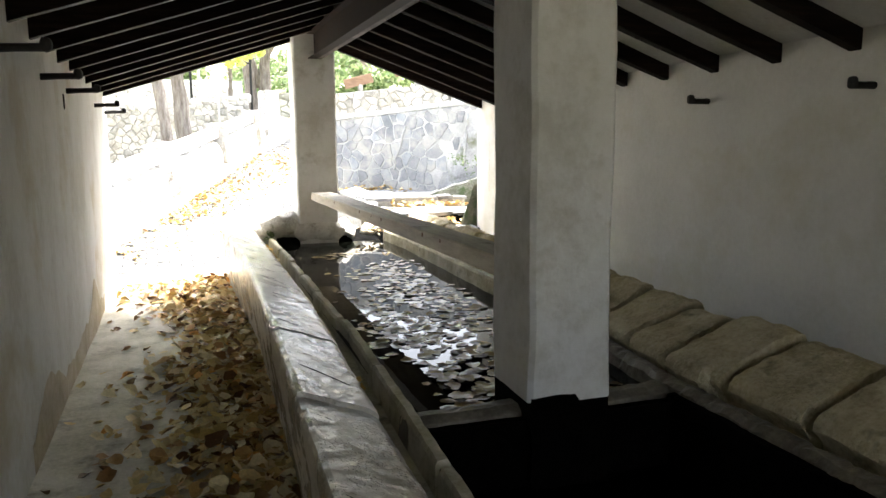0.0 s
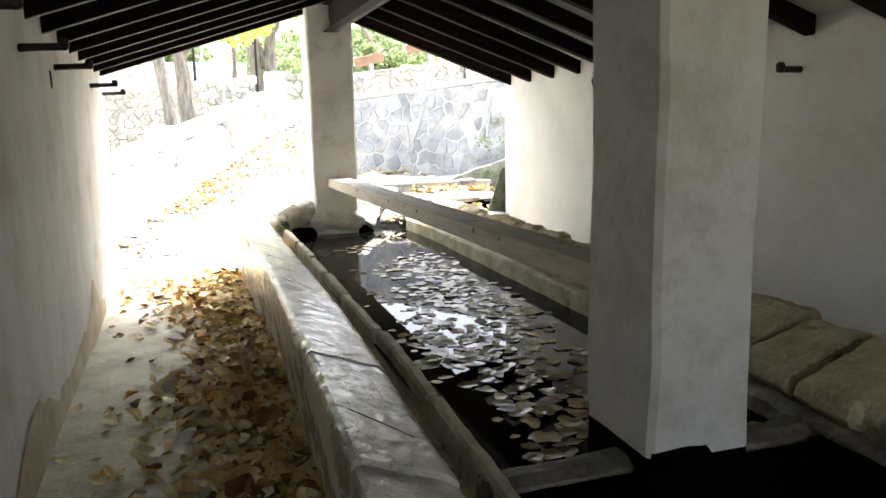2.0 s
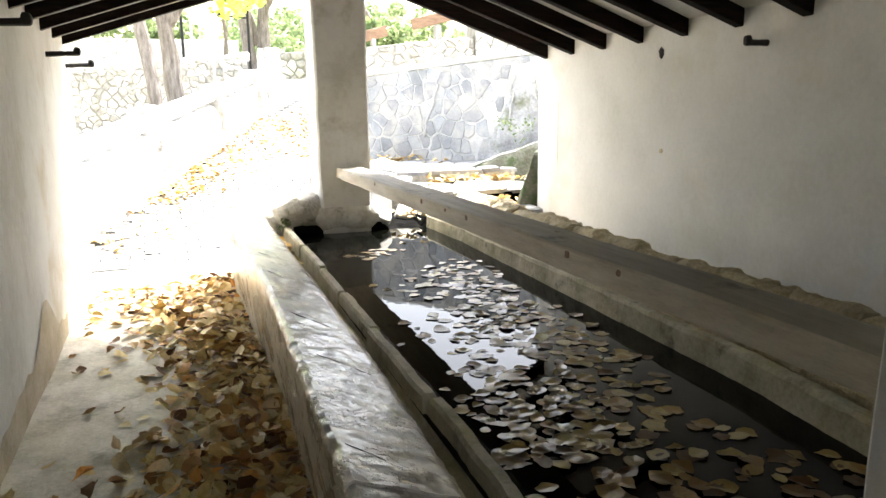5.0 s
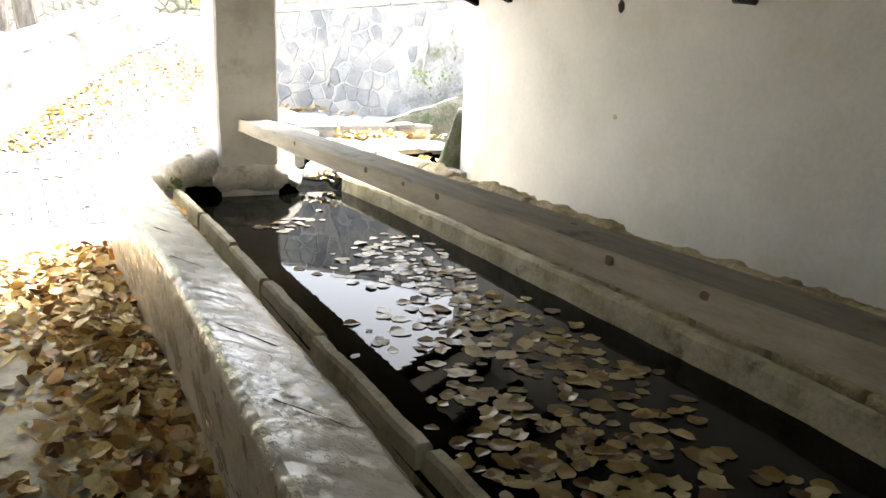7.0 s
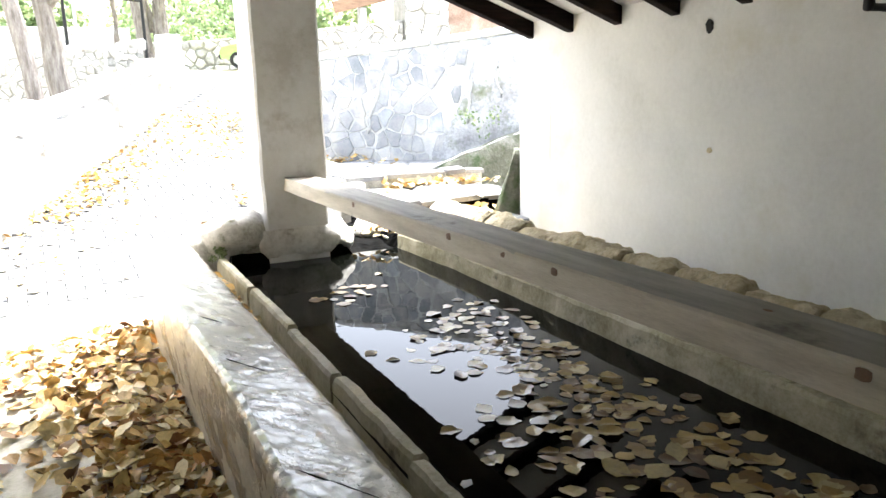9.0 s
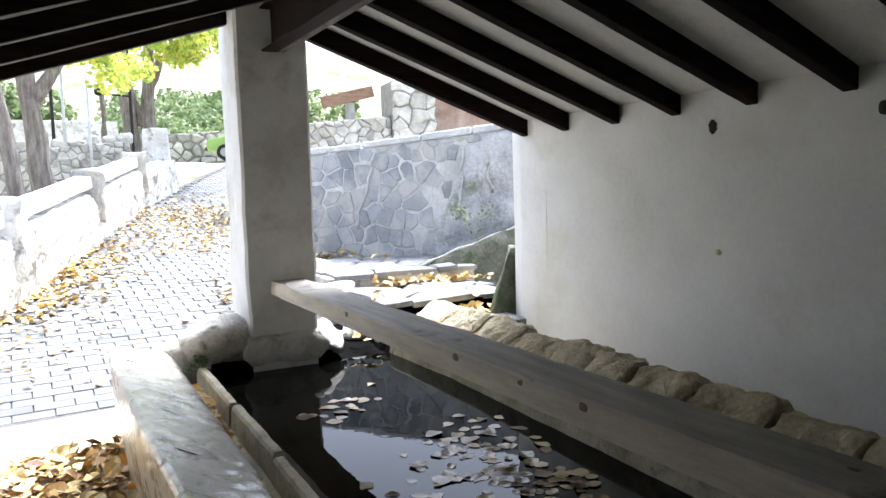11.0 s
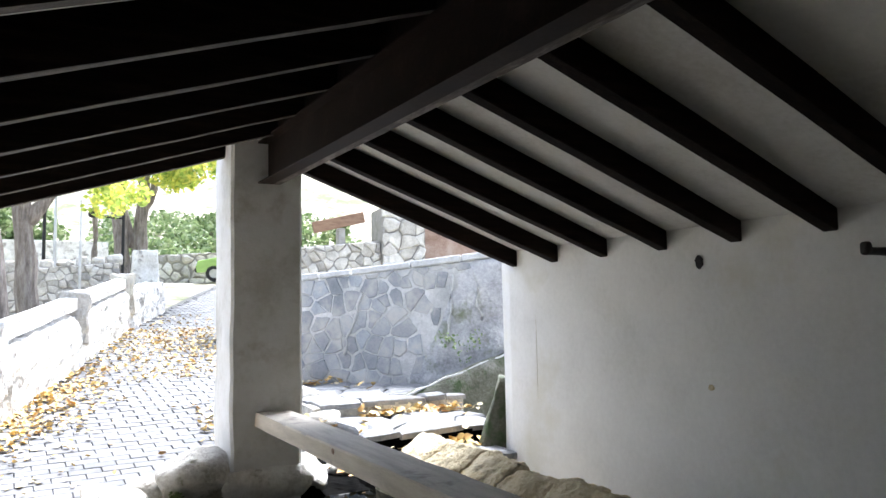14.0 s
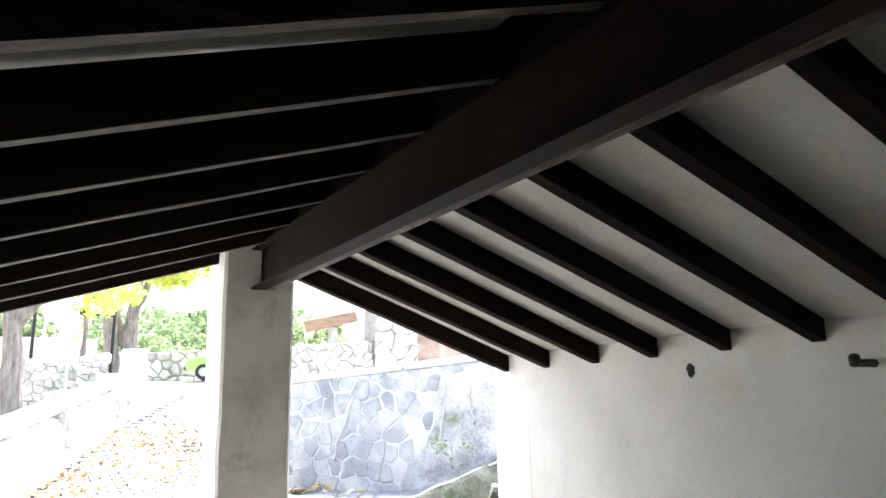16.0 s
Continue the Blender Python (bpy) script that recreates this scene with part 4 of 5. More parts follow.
# rubble wall on the terrace above, with a brown board on top
stone_wall("terrace_wall", "rubble wall of pale rounded stones on the terrace above", (2.7, 18.6), (5.9, 17.9), 1.2, 3.2, 2.95, 3.25, 0.5, 0.22, 0.9, 0.013, 0.04, 21, M_RUBBLE_OB, M_DKMORTAR)
stone_wall("terrace_pier", "squarish pier of larger pale stones", (5.9, 17.75), (6.85, 17.65), 1.2, 4.0, 3.95, 3.95, 0.9, 0.36, 0.8, 0.02, 0.05, 22, M_RUBBLE_OB, M_DKMORTAR)
for x0, y0, z0, ln, ang in ((4.6, 18.45, 3.42, 1.15, 13), (3.3, 18.6, 3.1, 0.75, 14)):
    bd = thing("board", "weathered brown board lying along the terrace wall", "board", group="boards on the terrace wall")
    bm = bevelled_box(0, ln, -0.04, 0.04, 0, 0.24, 0.01, pose(x0, y0, z0, 0, -ang, -8))
    for v in bm.verts:
        v.co = wobble(v.co, 3, 0.01)
    part("plank", bm, M_PLANK, bd)
    part("support", bevelled_box(x0 + ln * 0.45, x0 + ln * 0.58, y0 - 0.1, y0 + 0.1, 2.6, z0 + 0.12, 0.01), M_RUBBLE_OB, bd)
bm = loft_plan([(6.9, 17.9), (9.4, 17.4), (9.5, 17.9), (6.9, 18.4)], 1.0, 3.7, 0.4, 0.03)
tagged(part("wall_terrace", bm, M_TRUNKWALL, None, "reddish brown rendered wall behind the terrace"), "", "wall", kind="structure")


# ---- the road outside ----
def road_left(y):
    return -1.72 + (y - 10.0) * 0.262 if y < 21 else 1.16 + (y - 21) * 0.36


def road_right(y):
    return 2.02 if y < 13 else 2.02 + (min(y, 19) - 13) * 0.1 + max(0.0, y - 19) * 0.36


bm = bmesh.new()
rows = []
yy = 9.7
while yy < 36.5:
    rows.append([bm.verts.new((x, yy, road_z(yy) - 0.03)) for x in (road_left(yy) - 0.2, road_left(yy) * 0.5 + road_right(yy) * 0.5, road_right(yy) + 0.2)])
    yy += 0.5
for a, b in zip(rows, rows[1:]):
    for i in range(2):
        bm.faces.new((a[i], a[i + 1], b[i + 1], b[i]))
road = part("road", bm, M_JOINT, None, "sloping road paved with grey block pavers")
tagged(road, "", "road", kind="structure")

# parapet on the open side of the road
par = thing("parapet", "whitewashed stone parapet with piers and white rails beside the road", "parapet wall")


def along(y, off=0.0):
    return road_left(y) - off


def rubble_skin(p):
    crag = abs(noise.noise(p * 4.5)) * 0.09 + abs(noise.noise(p * 11)) * 0.04
    return Vector((p.x - crag, p.y + 0.04 * noise.noise(p * 5), p.z + 0.05 * noise.noise(p * 3.5) - crag * 0.4))


rings = []
par_counts = [8, 5, 2, 3, 2, 6, 1]
for i in range(181):
    yy = 9.95 + 14.0 * i / 180
    z = road_z(yy)
    x = along(yy)
    rings.append([rubble_skin(Vector((x + a, yy, z + b))) for a, b in ring_of([(0.04, -0.3), (0.05, 0.4), (0.02, 0.78), (-0.06, 0.84), (-0.36, 0.84), (-0.4, 0.7), (-0.4, -1.2)], 0.1, par_counts)])
part("base_wall", loft(rings), M_PAINTWALL, par)
pier_y = [10.3, 13.7, 17.4, 21.2]
for py in pier_y:
    z = road_z(py)
    bm = bevelled_box(along(py) - 0.44, along(py) + 0.05, py - 0.26, py + 0.26, z + 0.3, z + 1.2, 0.04, None, 2)
    bmesh.ops.subdivide_edges(bm, edges=bm.edges[:], cuts=5, use_grid_fill=True)
    for v in bm.verts:
        v.co = wobble(v.co, 4, 0.06) + noise.noise_vector(v.co * 11) * 0.035
    part("pier", bm, M_PAINTWALL if py < 15 else M_RUBBLE_OB, par)
bm = bevelled_box(1.4, 2.02, 23.6, 24.2, 1.5, 3.42, 0.05, None, 2)
bmesh.ops.subdivide_edges(bm, edges=bm.edges[:], cuts=4, use_grid_fill=True)
for v in bm.verts:
    v.co = wobble(v.co, 3.5, 0.08)
part("pier", bm, M_PAINTWALL, par, "tall whitewashed rubble pier")
for ya, yb in zip(pier_y, pier_y[1:]):
    rings = []
    for i in range(9):
        yy = ya + 0.2 + (yb - ya - 0.4) * i / 8
        z = road_z(yy)
        rings.append([wobble((along(yy) + a, yy, z + b), 3, 0.012) for a, b in ((-0.06, 0.92), (-0.3, 0.92), (-0.3, 1.12), (-0.06, 1.12))])
    part("rail", loft(rings), M_PAINTWALL, par)

# terrace walls further up
stone_wall("upper_wall", "old grey rubble wall above the road bend", (-4.5, 21.8), (1.1, 23.6), 0.9, 3.0, 2.5, 3.1, 0.5, 0.22, 0.75, 0.012, 0.04, 31, M_RUBBLE, M_DKMORTAR, False)
rng = random.Random(12)
crest = thing("wall_crest", "row of loose grey stones crowning the rubble wall", "crest stones")
for i in range(15):
    u = i / 14
    x, yy, z = -4.3 + 5.3 * u, 22.05 + 1.72 * u, 2.58 + 0.58 * u
    part("stone", rock(x, yy, z, rng.uniform(0.12, 0.2), 0.18, rng.uniform(0.1, 0.17), i, 2, 0.3), M_RUBBLE_OB, crest)
stone_wall("bank_wall", "dark rubble bank wall behind the parked car", (1.4, 38.6), (14.0, 35.6), 2.6, 4.5, 4.35, 4.9, 0.6, 0.55, 0.75, 0.04, 0.1, 33, M_RUBBLE, M_DKMORTAR, False)
bm = loft_plan([(-16, 40.5), (1.6, 40.5), (1.6, 41.2), (-16, 41.2)], 1.5, 5.2, 1.2, 0.05)
tagged(part("terrace_wall", bm, M_PAINTWALL, None, "long white rendered terrace wall in the distance"), "", "wall")

# hillside
bm = bmesh.new()
grid = []
for j in range(15):
    row = []
    for i in range(29):
        x, yy = -40 + 90 * i / 28, 39.5 + 45 * (j / 14) ** 1.3
        h = 3.0 + (yy - 39.5) * (0.26 + 0.004 * max(-20, min(40, x))) + 1.6 * noise.noise(Vector((x * 0.15, yy * 0.15, 3)))
        if j == 0:
            h = 2.2
        row.append(bm.verts.new((x, yy + (1.5 if x < 2 else 0), h)))
    grid.append(row)
for a, b in zip(grid, grid[1:]):
    for i in range(28):
        bm.faces.new((a[i], a[i + 1], b[i + 1], b[i]))
tagged(part("hillside", bm, M_EARTH, None, "dry hillside with scattered green bushes", True), "", "hillside", kind="structure")


def leaf_cloud(clumps, size, per, seed, mat):
    """Small leaf faces scattered through clumps (x, y, z, rx, ry, rz)."""
    r = np.random.default_rng(seed)
    verts, faces = [], []
    for cx, cy, cz, rx, ry, rz in clumps:
        n = int(per * r.uniform(0.7, 1.3))
        d = r.normal(size=(n, 3))
        d /= np.linalg.norm(d, axis=1)[:, None]
        d *= (r.uniform(0.15, 1.0, n) ** 0.45)[:, None]
        for k in range(n):
            p = Vector((cx + d[k, 0] * rx, cy + d[k, 1] * ry, cz + d[k, 2] * rz))
            s = size * r.uniform(0.6, 1.4)
            q = Euler(r.uniform(0, 6.28, 3)).to_matrix()
            b = len(verts)
            for v in ((0, -0.6, 0), (0.42, 0, 0.12), (0, 0.65, 0), (-0.42, 0, 0.12)):
                verts.append(p + q @ Vector(v) * s)
            faces.append((b, b + 1, b + 2, b + 3))
    me = bpy.data.meshes.new("leaves")
    me.from_pydata([tuple(v) for v in verts], [], faces)
    me.materials.append(mat)
    return me


def branch(pts, r0, r1, seed):
    r = random.Random(seed)
    n = len(pts)
    fine = []
    for a, b in zip(pts, pts[1:]):
        for k in range(4):
            p = Vector(a).lerp(Vector(b), k / 4)
            fine.append(wobble(p, 1.7, 0.06))
    fine.append(Vector(pts[-1]))
    rad = [(r0 + (r1 - r0) * i / (len(fine) - 1)) * r.uniform(0.9, 1.12) for i in range(len(fine))]
    return tube(fine, rad, 9)


def tree(label, trunks, limbs, clumps, size, per, seed, mat=None):
    t = thing("tree", label, "tree", group="trees beside the road")
    for i, (pts, r0, r1) in enumerate(trunks):
        part("trunk", branch(pts, r0, r1, seed + i), M_BARK, t, smooth=True)
    for i, (pts, r0, r1) in enumerate(limbs):
        part("limb", branch(pts, r0, r1, seed + 40 + i), M_BARK, t, smooth=True)
    if clumps:
        ob = new("crown", leaf_cloud(clumps, size, per, seed, mat or M_CROWN))
        ob.parent = t
        tagged(ob, "yellow-green autumn leaves", kind="stuff")
    return t


rng = random.Random(77)


def crown(cx, cy, cz, r, n, k=0.5):
    out = []
    for i in range(n):
        a, e = rng.uniform(0, 6.28), rng.uniform(-0.6, 1.0)
        d = r * rng.uniform(0.3, 1.0)
        out.append((cx + d * math.cos(a), cy + d * math.sin(a), cz + e * r * 0.6, k * rng.uniform(0.6, 1.2), k * rng.uniform(0.6, 1.2), k * rng.uniform(0.4, 0.8)))
    return out


tree("grey-barked forked tree with yellowing autumn leaves", [([(-0.55, 17.6, 0.2), (-0.68, 17.6, 2.2), (-0.8, 17.6, 4.0)], 0.18, 0.15)],
     [([(-0.75, 17.6, 3.3), (-0.2, 17.6, 4.1), (0.5, 17.8, 5.4)], 0.14, 0.06), ([(-0.8, 17.6, 3.9), (-1.2, 17.5, 5.2), (-1.6, 17.4, 6.6)], 0.18, 0.06), ([(-0.8, 17.6, 3.9), (-0.6, 17.9, 5.4), (-0.4, 18.2, 6.8)], 0.15, 0.05)],
     crown(-0.4, 18.0, 5.9, 2.0, 24, 0.6) + crown(0.35, 18.3, 4.0, 0.95, 16, 0.35), 0.085, 110, 5)
tree("slender leaning grey tree trunk behind the parapet", [([(-0.72, 16.2, 0.2), (-0.98, 16.2, 2.2), (-1.3, 16.2, 4.4)], 0.15, 0.1)],
     [([(-1.2, 16.2, 3.8), (-1.6, 16.4, 5.0), (-2.0, 16.6, 6.0)], 0.08, 0.03)], crown(-1.9, 16.6, 5.6, 1.2, 12, 0.5), 0.1, 90, 6)
tree("gnarled pollarded tree with forked trunks", [([(1.5, 27.0, 1.8), (1.3, 27.0, 4.4), (0.95, 27.0, 6.4)], 0.24, 0.2), ([(1.7, 27.1, 1.8), (1.9, 27.1, 4.6), (2.0, 27.1, 6.3)], 0.25, 0.16)],
     [([(1.65, 27.1, 3.8), (1.3, 27.2, 5.2), (1.2, 27.2, 6.6)], 0.15, 0.12), ([(1.9, 27.1, 4.8), (2.25, 27.0, 5.6), (2.3, 27.0, 6.8)], 0.13, 0.08), ([(0.95, 27.0, 6.2), (0.5, 26.8, 7.6), (0.2, 26.6, 8.8)], 0.16, 0.05), ([(2.0, 27.1, 6.1), (3.0, 26.8, 7.6), (4.2, 26.6, 8.8)], 0.14, 0.05)],
     crown(2.6, 26.6, 8.4, 2.9, 34, 0.8) + crown(3.1, 25.6, 6.2, 1.2, 14, 0.6) + crown(2.3, 25.0, 6.1, 1.5, 16, 0.5), 0.12, 130, 7)
tree("small bright green autumn tree", [([(0.7, 31.0, 2.2), (0.75, 31, 4.5), (0.7, 31, 6.2)], 0.12, 0.07)], [], crown(0.4, 31.0, 7.2, 1.9, 22, 0.7), 0.15, 100, 8)
tree("small yellow autumn tree by the road", [([(6.6, 30.5, 2.6), (6.3, 30.6, 5.0), (5.2, 30.6, 7.0)], 0.14, 0.07)], [], crown(4.2, 30.5, 8.0, 1.7, 22, 0.7), 0.16, 100, 9)

# shrubs on the hillside
shr = []
for i in range(95):
    x, yy = rng.uniform(1.5, 16), rng.uniform(40, 58)
    z = 3.0 + (yy - 39.5) * (0.26 + 0.004 * x)
    shr.append((x, yy, z + 0.5, rng.uniform(0.7, 1.6), rng.uniform(0.7, 1.4), rng.uniform(0.5, 1.0)))
tagged(new("shrubs", leaf_cloud(shr, 0.26, 130, 21, M_SHRUB)), "green bushes growing on the dry hillside", "bushes", kind="stuff")
hed = [(rng.uniform(-14, 1.0), rng.uniform(41.5, 43), rng.uniform(5.0, 7.0), rng.uniform(0.6, 1.3), 0.7, rng.uniform(0.5, 1.0)) for i in range(40)]
tagged(new("hedge", leaf_cloud(hed, 0.24, 120, 22, M_SHRUB)), "dark green hedge above the white terrace wall", "hedge", kind="stuff")
tuft = [(rng.uniform(3.0, 7.5), rng.uniform(18.8, 20.5), rng.uniform(2.9, 3.7), rng.uniform(0.25, 0.5), 0.3, rng.uniform(0.15, 0.35)) for i in range(16)]
tagged(new("grass_tufts", leaf_cloud(tuft, 0.14, 90, 23, M_SHRUB)), "green weeds growing behind the terrace wall", "weeds", kind="stuff")
tuft = [(3.95 + rng.uniform(-0.4, 0.25), 10.72 + rng.uniform(-0.05, 0.15), 1.25 + rng.uniform(-0.1, 0.2), 0.13, 0.08, 0.1) for i in range(9)]
tagged(new("ivy", leaf_cloud(tuft[:5], 0.03, 25, 24, M_SHRUB)), "pale green creeper on the sloping kerb", "creeper", kind="stuff")

tuft = [(0.58 + rng.uniform(-0.04, 0.04), 8.7 + rng.uniform(-0.05, 0.05), 0.55 + rng.uniform(-0.05, 0.05), 0.035, 0.035, 0.03) for i in range(7)]
tagged(new("moss", leaf_cloud(tuft, 0.014, 60, 25, M_SHRUB)), "green moss at the foot of the boulder", "moss", kind="stuff")

# slope behind the terrace wall
bm = bmesh.new()
grid = [[bm.verts.new((x + 0.45 * max(0.0, yy - 18.7), yy, 2.3 + (yy - 18.6) * 0.22 + 0.25 * noise.noise(Vector((x * 0.7, yy * 0.7, 1))))) for x in (2.9, 4, 5.5, 7, 9, 12)] for yy in (18.65, 19.5, 21, 23, 26)]
for a, b in zip(grid, grid[1:]):
    for i in range(5):
        bm.faces.new((a[i], a[i + 1], b[i + 1], b[i]))
tagged(part("terrace_slope", bm, M_EARTH, None, "dry grassy slope above the terrace wall", True), "", "slope", kind="structure")


# lamp post and poles
lamp = thing("street_lamp", "slim dark street lamp with a side arm", "street lamp")
part("pole", tube([(1.27, 25.2, 1.5), (1.27, 25.2, 4.0), (1.27, 25.2, 6.6)], [0.045, 0.04, 0.035], 10), M_IRON, lamp)
part("arm", tube([(1.27, 25.2, 4.42), (0.9, 25.2, 4.44), (0.55, 25.2, 4.5)], [0.025, 0.025, 0.025], 8), M_IRON, lamp)
part("lamp_head", rock(0.5, 25.2, 4.52, 0.12, 0.12, 0.11, 2, 2, 0.05), M_IRON, lamp)
for px, py, zt, rr, mt, lb in ((-0.62, 24.4, 5.0, 0.045, M_IRON, "thin dark metal pole behind the wall"), (0.16, 20.6, 4.2, 0.03, M_RIM, "thin pale metal pole behind the parapet"), (-0.5, 33.0, 6.6, 0.06, M_RIM, "pale metal pole in the distance")):
    ob = thing("pole", lb, "pole", group="thin poles")
    part("shaft", tube([(px, py, 0.4), (px, py, zt * 0.5), (px, py, zt)], [rr, rr, rr * 0.8], 8), mt, ob)
    part("cap", rock(px, py, zt, rr * 1.1, rr * 1.1, rr, 1, 1, 0.02), mt, ob)


# parked car
def car_at(m):
    c = thing("car", "light green small car parked at the top of the road", "car", at=m)
    prof = [(-1.85, 0.35), (-1.9, 0.6), (-1.82, 0.82), (-1.0, 0.98), (-0.45, 1.42), (0.5, 1.47), (1.25, 1.38), (1.72, 0.95), (1.85, 0.75), (1.84, 0.35)]
    rings = []
    for y, k in ((-0.8, 0.93), (-0.78, 0.98), (-0.4, 1.0), (0.4, 1.0), (0.78, 0.98), (0.8, 0.93)):
        rings.append([Vector((x * (0.97 + 0.03 * k), y * (1.0 if z < 1.0 else 0.84), 0.35 + (z - 0.35) * k)) for x, z in prof])
    bm = loft(rings)
    part("body", bm, M_CARGREEN, c, smooth=False)
    for s in (-1, 1):
        bm = bmesh.new()
        pts = [(-0.92, 0.98), (-0.42, 1.34), (0.5, 1.39), (1.15, 1.3), (1.35, 0.98)]
        lo = [bm.verts.new((x, s * (0.805 - (z - 0.98) * 0.28), z)) for x, z in pts]
        bm.faces.new(lo)
        hi = [bm.verts.new((x, s * (0.83 - (z - 0.98) * 0.28), z)) for x, z in pts]
        bm.faces.new(hi[::-1])
        for i in range(5):
            bm.faces.new((lo[i], lo[(i + 1) % 5], hi[(i + 1) % 5], hi[i]))
        part("side_window", bm, M_GLASS, c, "dark tinted glass")
        for wx in (-1.2, 1.2):
            w = part("wheel", tube([(wx, s * 0.62, 0.3), (wx, s * 0.83, 0.3)], [0.31, 0.31], 20), M_TYRE, c)
            part("rim", tube([(wx, s * 0.8, 0.3), (wx, s * 0.845, 0.3)], [0.2, 0.17], 16), M_RIM, w)
        part("headlight", rock(-1.84, s * 0.55, 0.68, 0.07, 0.14, 0.08, 1, 2, 0.02), M_RIM, c)
    bm = bmesh.new()
    off = Vector((-0.62, 0, 0.78)) * 0.015
    q = [Vector((-0.98, -0.7, 1.0)), Vector((-0.98, 0.7, 1.0)), Vector((-0.48, 0.62, 1.4)), Vector((-0.48, -0.62, 1.4))]
    inner, outer = [bm.verts.new(p) for p in q], [bm.verts.new(p + off) for p in q]
    bm.faces.new(inner), bm.faces.new(outer[::-1])
    for i in range(4):
        bm.faces.new((inner[i], inner[(i + 1) % 4], outer[(i + 1) % 4], outer[i]))
    part("windscreen", bm, M_GLASS, c, "dark tinted glass")
    part("bumper", bevelled_box(-1.93, -1.8, -0.75, 0.75, 0.36, 0.52, 0.03), M_TYRE, c)
    return c


M_GLASS = material("dark_car_glass", [(0.01, 0.012, 0.012), (0.015, 0.017, 0.017)], 2, 5, (0.03, 0.06), 0.0, spec=0.6)
car_at(pose(6.45, 33.6, road_z(33.6) - 0.01, 0, 0, -14))

# ---- fallen leaves ----
R = np.random.default_rng(42)


def slab_edge(y):
    return slab_out(y) + 0.06


pts = []
for i in range(6200):
    y = R.uniform(-1.8, 8.85)
    w = 0.6 + 0.16 * noise.noise(Vector((y * 0.9, 0, 5)))
    if y > 7.2:
        w += (y - 7.2) * 0.42
    x = slab_edge(y) - abs(R.normal(0, 0.5)) * w
    if x > left_wall_x(y) + 0.06:
        pts.append((x, y, R.uniform(0.0, 0.07) if x > slab_edge(y) - 0.4 else 0.004))
for i in range(150):
    y = R.uniform(-1.8, 8.9)
    pts.append((R.uniform(left_wall_x(y) + 0.06, slab_edge(y)), y, 0.004))
leaf_litter("leaf_litter", "dry brown and tan fallen leaves drifted against the slabs", pts, 0.07, M_LEAF, 0.42, tilt=0.33)

pts = []
while len(pts) < 900:
    y = 2.75 + 5.8 * R.uniform(0, 1) ** 1.25
    x = R.uniform(rimL(y) + 0.08, 1.9)
    dens = 0.5 + 0.9 * noise.noise(Vector((x * 1.6, y * 1.1, 9)))
    if y > 6.0:
        dens -= 0.38 * (y - 6.0)
    if x < rimL(y) + 0.2 or x > 1.78:
        dens -= 0.35
    if R.uniform() < dens:
        pts.append((x, y, WATER + 0.001))
leaf_litter("floating_leaves", "wet tan leaves floating on the dark water", pts, 0.062, M_LEAF_WET, 0.15, "floating leaves", 0.04)

pts = [(slab_in(y) + 0.05 + R.uniform(-0.02, 0.05), y, 0.38 + R.uniform(0, 0.04) + (0.05 if y > 7 else 0)) for y in list(R.uniform(7.0, 8.35, 60)) + list(R.uniform(2, 7, 26))]
leaf_litter("gutter_leaves", "orange-brown leaves caught in the trough gutter", pts, 0.055, M_LEAF_YEL, 0.4)

pts = []
for i in range(3300):
    y = 10.2 + 13 * R.uniform(0, 1)
    lo, hi = road_left(y) + 0.05, road_right(y) + 0.3
    if 15.6 < y < 20.8:
        x = R.uniform(lo, hi)
    elif R.uniform() < (0.8 if y > 12.5 else 0.25) and y < 15.6:
        x = lo + abs(R.normal(0, 0.42))
    elif R.uniform() < 0.12:
        x = R.uniform(lo, hi)
    else:
        continue
    if x < hi:
        pts.append((x, y, road_z(y) + 0.012))
for i in range(130):
    y = R.uniform(10.2, 14)
    pts.append((1.75 - abs(R.normal(0, 0.22)), y, road_z(y) + 0.012))
leaf_litter("road_leaves", "yellow fallen leaves along the paved road", pts, 0.06, M_LEAF_YEL, 0.3)

pts = []
for cx, cy, z, sx, sy, n in ((3.4, 10.3, 0.69, 0.16, 0.06, 80), (2.8, 10.36, 0.69, 0.17, 0.05, 60), (2.95, 9.36, 0.51, 0.24, 0.05, 90), (2.55, 12.2, 0.85, 0.3, 0.1, 90), (1.9, 9.0, 0.5, 0.1, 0.1, 20), (2.6, 10.0, 0.69, 0.5, 0.3, 16), (2.8, 11.5, 0.85, 0.5, 0.4, 16)):
    for i in range(n):
        pts.append((cx + R.normal(0, sx), cy + R.normal(0, sy), z + abs(R.normal(0, 0.03))))
leaf_litter("step_leaves", "orange and yellow leaves heaped on the steps", pts, 0.06, M_LEAF_YEL, 0.4)

# damp patch at the foot of the walkway wall, a chip, a slit and a crack
bm = bmesh.new()
grid = []
for i in range(61):
    y = 3.6 + 3.9 * i / 60
    h = 0.16 + 0.34 * max(0.0, noise.noise(Vector((y * 1.1, 2.2, 0)))) + 0.22 * math.exp(-((y - 6.6) / 0.35) ** 2) + 0.04 * noise.noise(Vector((y * 7, 0, 0)))
    grid.append([bm.verts.new((wobble((left_wall_x(y), y, 0.01 + h * k / 4), 1.3, 0.014).x + 0.006, y, 0.01 + h * k / 4)) for k in range(5)])
for a, b in zip(grid, grid[1:]):
    for k in range(4):
        bm.faces.new((a[k], a[k + 1], b[k + 1], b[k]))
tagged(part("trim_damp_patch", bm, M_DAMP, None, "beige damp patch of bare plaster at the wall foot"), "", "damp patch", kind="structure")
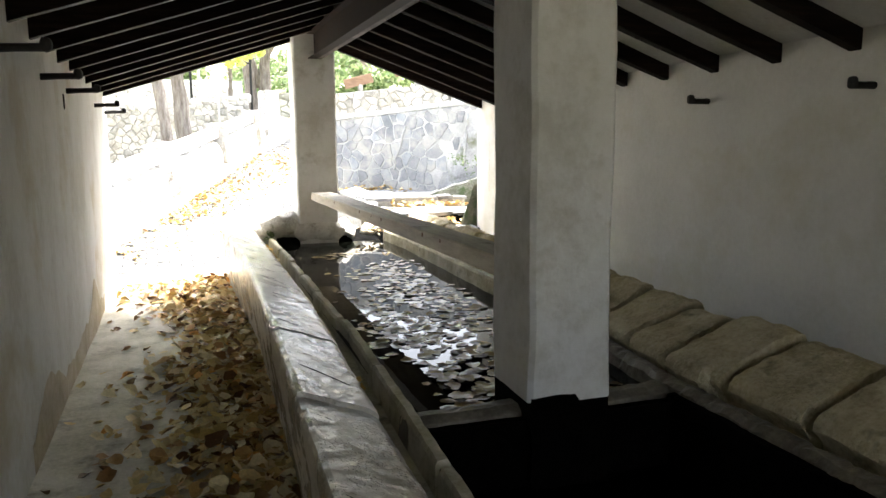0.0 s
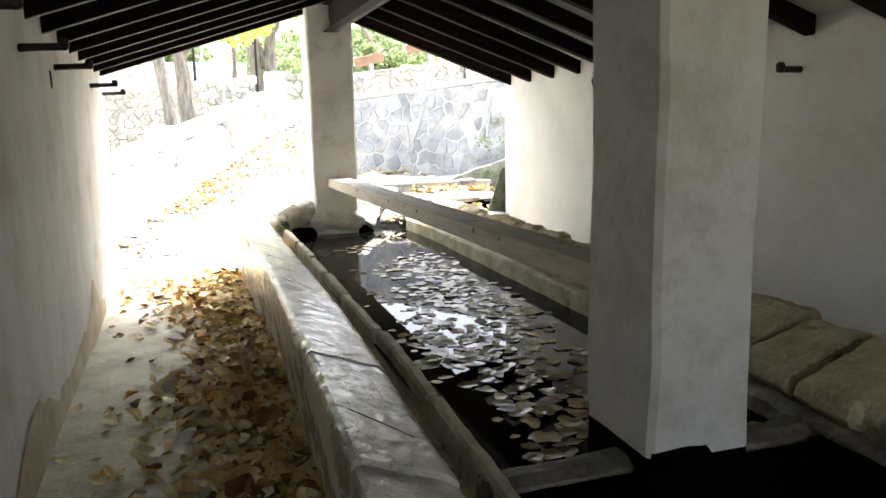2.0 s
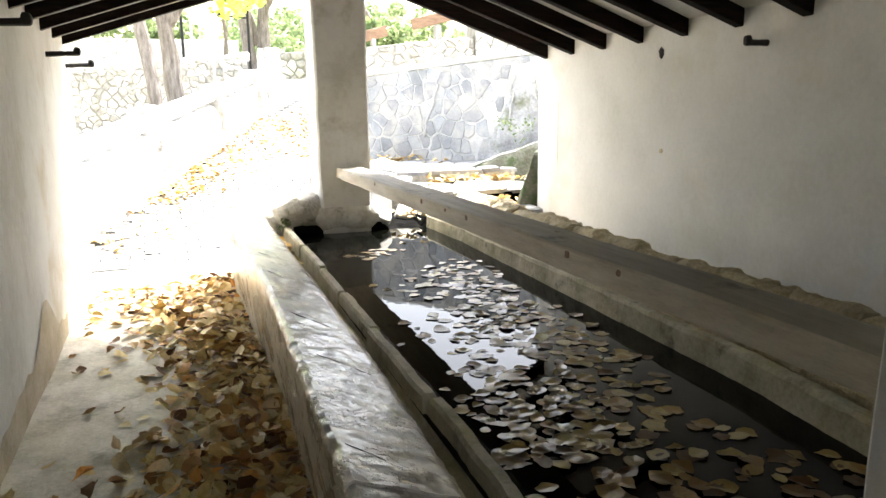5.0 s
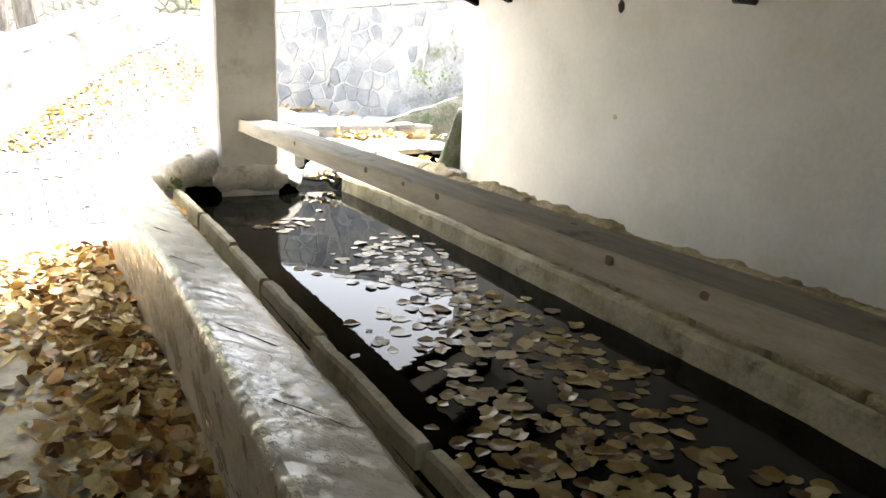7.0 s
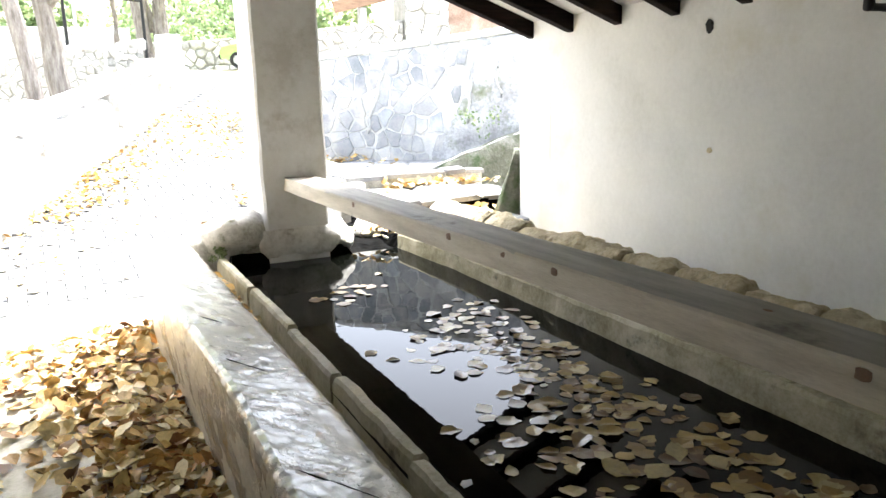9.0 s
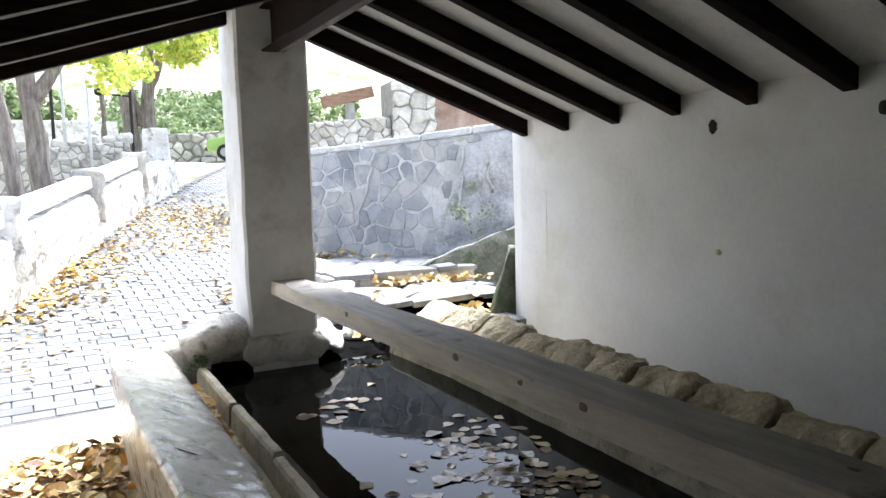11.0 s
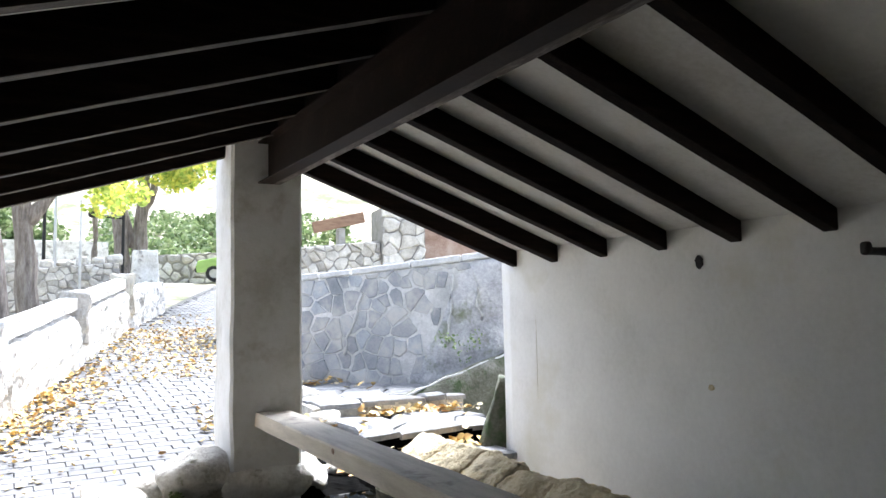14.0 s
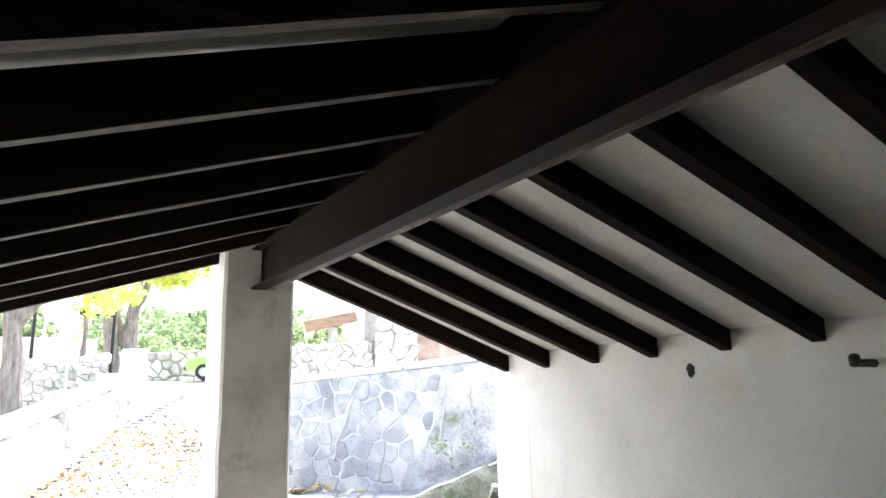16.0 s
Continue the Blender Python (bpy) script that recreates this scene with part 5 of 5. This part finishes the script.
tagged(part("wall_chip", rock(3.398, 6.8, 1.233, 0.008, 0.022, 0.018, 6, 2, 0.4), M_STONE, None, "small chip in the whitewashed wall"), "", "wall chip")
tagged(part("wall_slit", rock(left_wall_x(5.7), 5.7, 1.93, 0.008, 0.012, 0.06, 6, 2, 0.2), M_DARK, None, "small dark slit in the whitewashed wall"), "", "wall slit")
tagged(part("wall_crack", tube([(3.402, 8.62 + 0.012 * noise.noise(Vector((0, 0, k))), 2.1 - 0.09 * k) for k in range(16)], [0.0025] * 16, 5), M_CONC, None, "fine vertical crack in the whitewash"), "", "wall crack")

# ---- pavers of the road, last ----
near_verts = [(-0.146, -0.071, 0), (0.146, -0.071, 0), (0.146, 0.071, 0), (-0.146, 0.071, 0)]
bm = bmesh.new()
lo = [bm.verts.new((x, y, -0.04)) for x, y, _ in near_verts]
mid = [bm.verts.new((x, y, -0.005)) for x, y, _ in near_verts]
hi = [bm.verts.new((x * 0.965, y * 0.93, 0.0)) for x, y, _ in near_verts]
for a, b in ((lo, mid), (mid, hi)):
    for i in range(4):
        bm.faces.new((a[i], a[(i + 1) % 4], b[(i + 1) % 4], b[i]))
bm.faces.new(hi)
paver_mesh = mesh_of(bm, M_PAVER)
tilt_up = Euler((math.atan(0.13), 0, radians(4)))
far_v, far_f = [], []
count = 0
rnd = random.Random(2)
for j in range(170):
    for i in range(-14, 40):
        u, v = (i + 0.5 * (j % 2)) * 0.3, j * 0.15
        ca, sa = math.cos(radians(4)), math.sin(radians(4))
        x, y = -1.7 + u * ca - v * sa, 9.9 + u * sa + v * ca
        if not (road_left(y) + 0.08 < x < road_right(y) + 0.05) or y < 9.92 + 0.07 * (x + 1) or y > 34:
            continue
        z = road_z(y)
        z += rnd.uniform(-0.003, 0.003) - 0.002
        if y < 13.2 and count < 300 and x < 1.1:
            ob = new("paver", paver_mesh)
            ob.location, ob.rotation_euler = (x, y, z), tilt_up
            ob.parent = road
            count += 1
        else:
            b = len(far_v)
            q = Matrix.Translation((x, y, z)) @ tilt_up.to_matrix().to_4x4()
            for k, zz in ((1.0, -0.03), (0.955, 0.0)):
                far_v += [tuple(q @ Vector((px * k, py * k, zz))) for px, py, _ in near_verts]
            far_f.append((b + 4, b + 5, b + 6, b + 7))
            far_f += [(b + n, b + (n + 1) % 4, b + 4 + (n + 1) % 4, b + 4 + n) for n in range(4)]
me = bpy.data.meshes.new("pavers")
me.from_pydata(far_v, [], far_f)
me.materials.append(M_PAVERS)
ob = new("paver_field", me)
ob.parent = road
tagged(ob, "grey block pavers", kind="stuff")
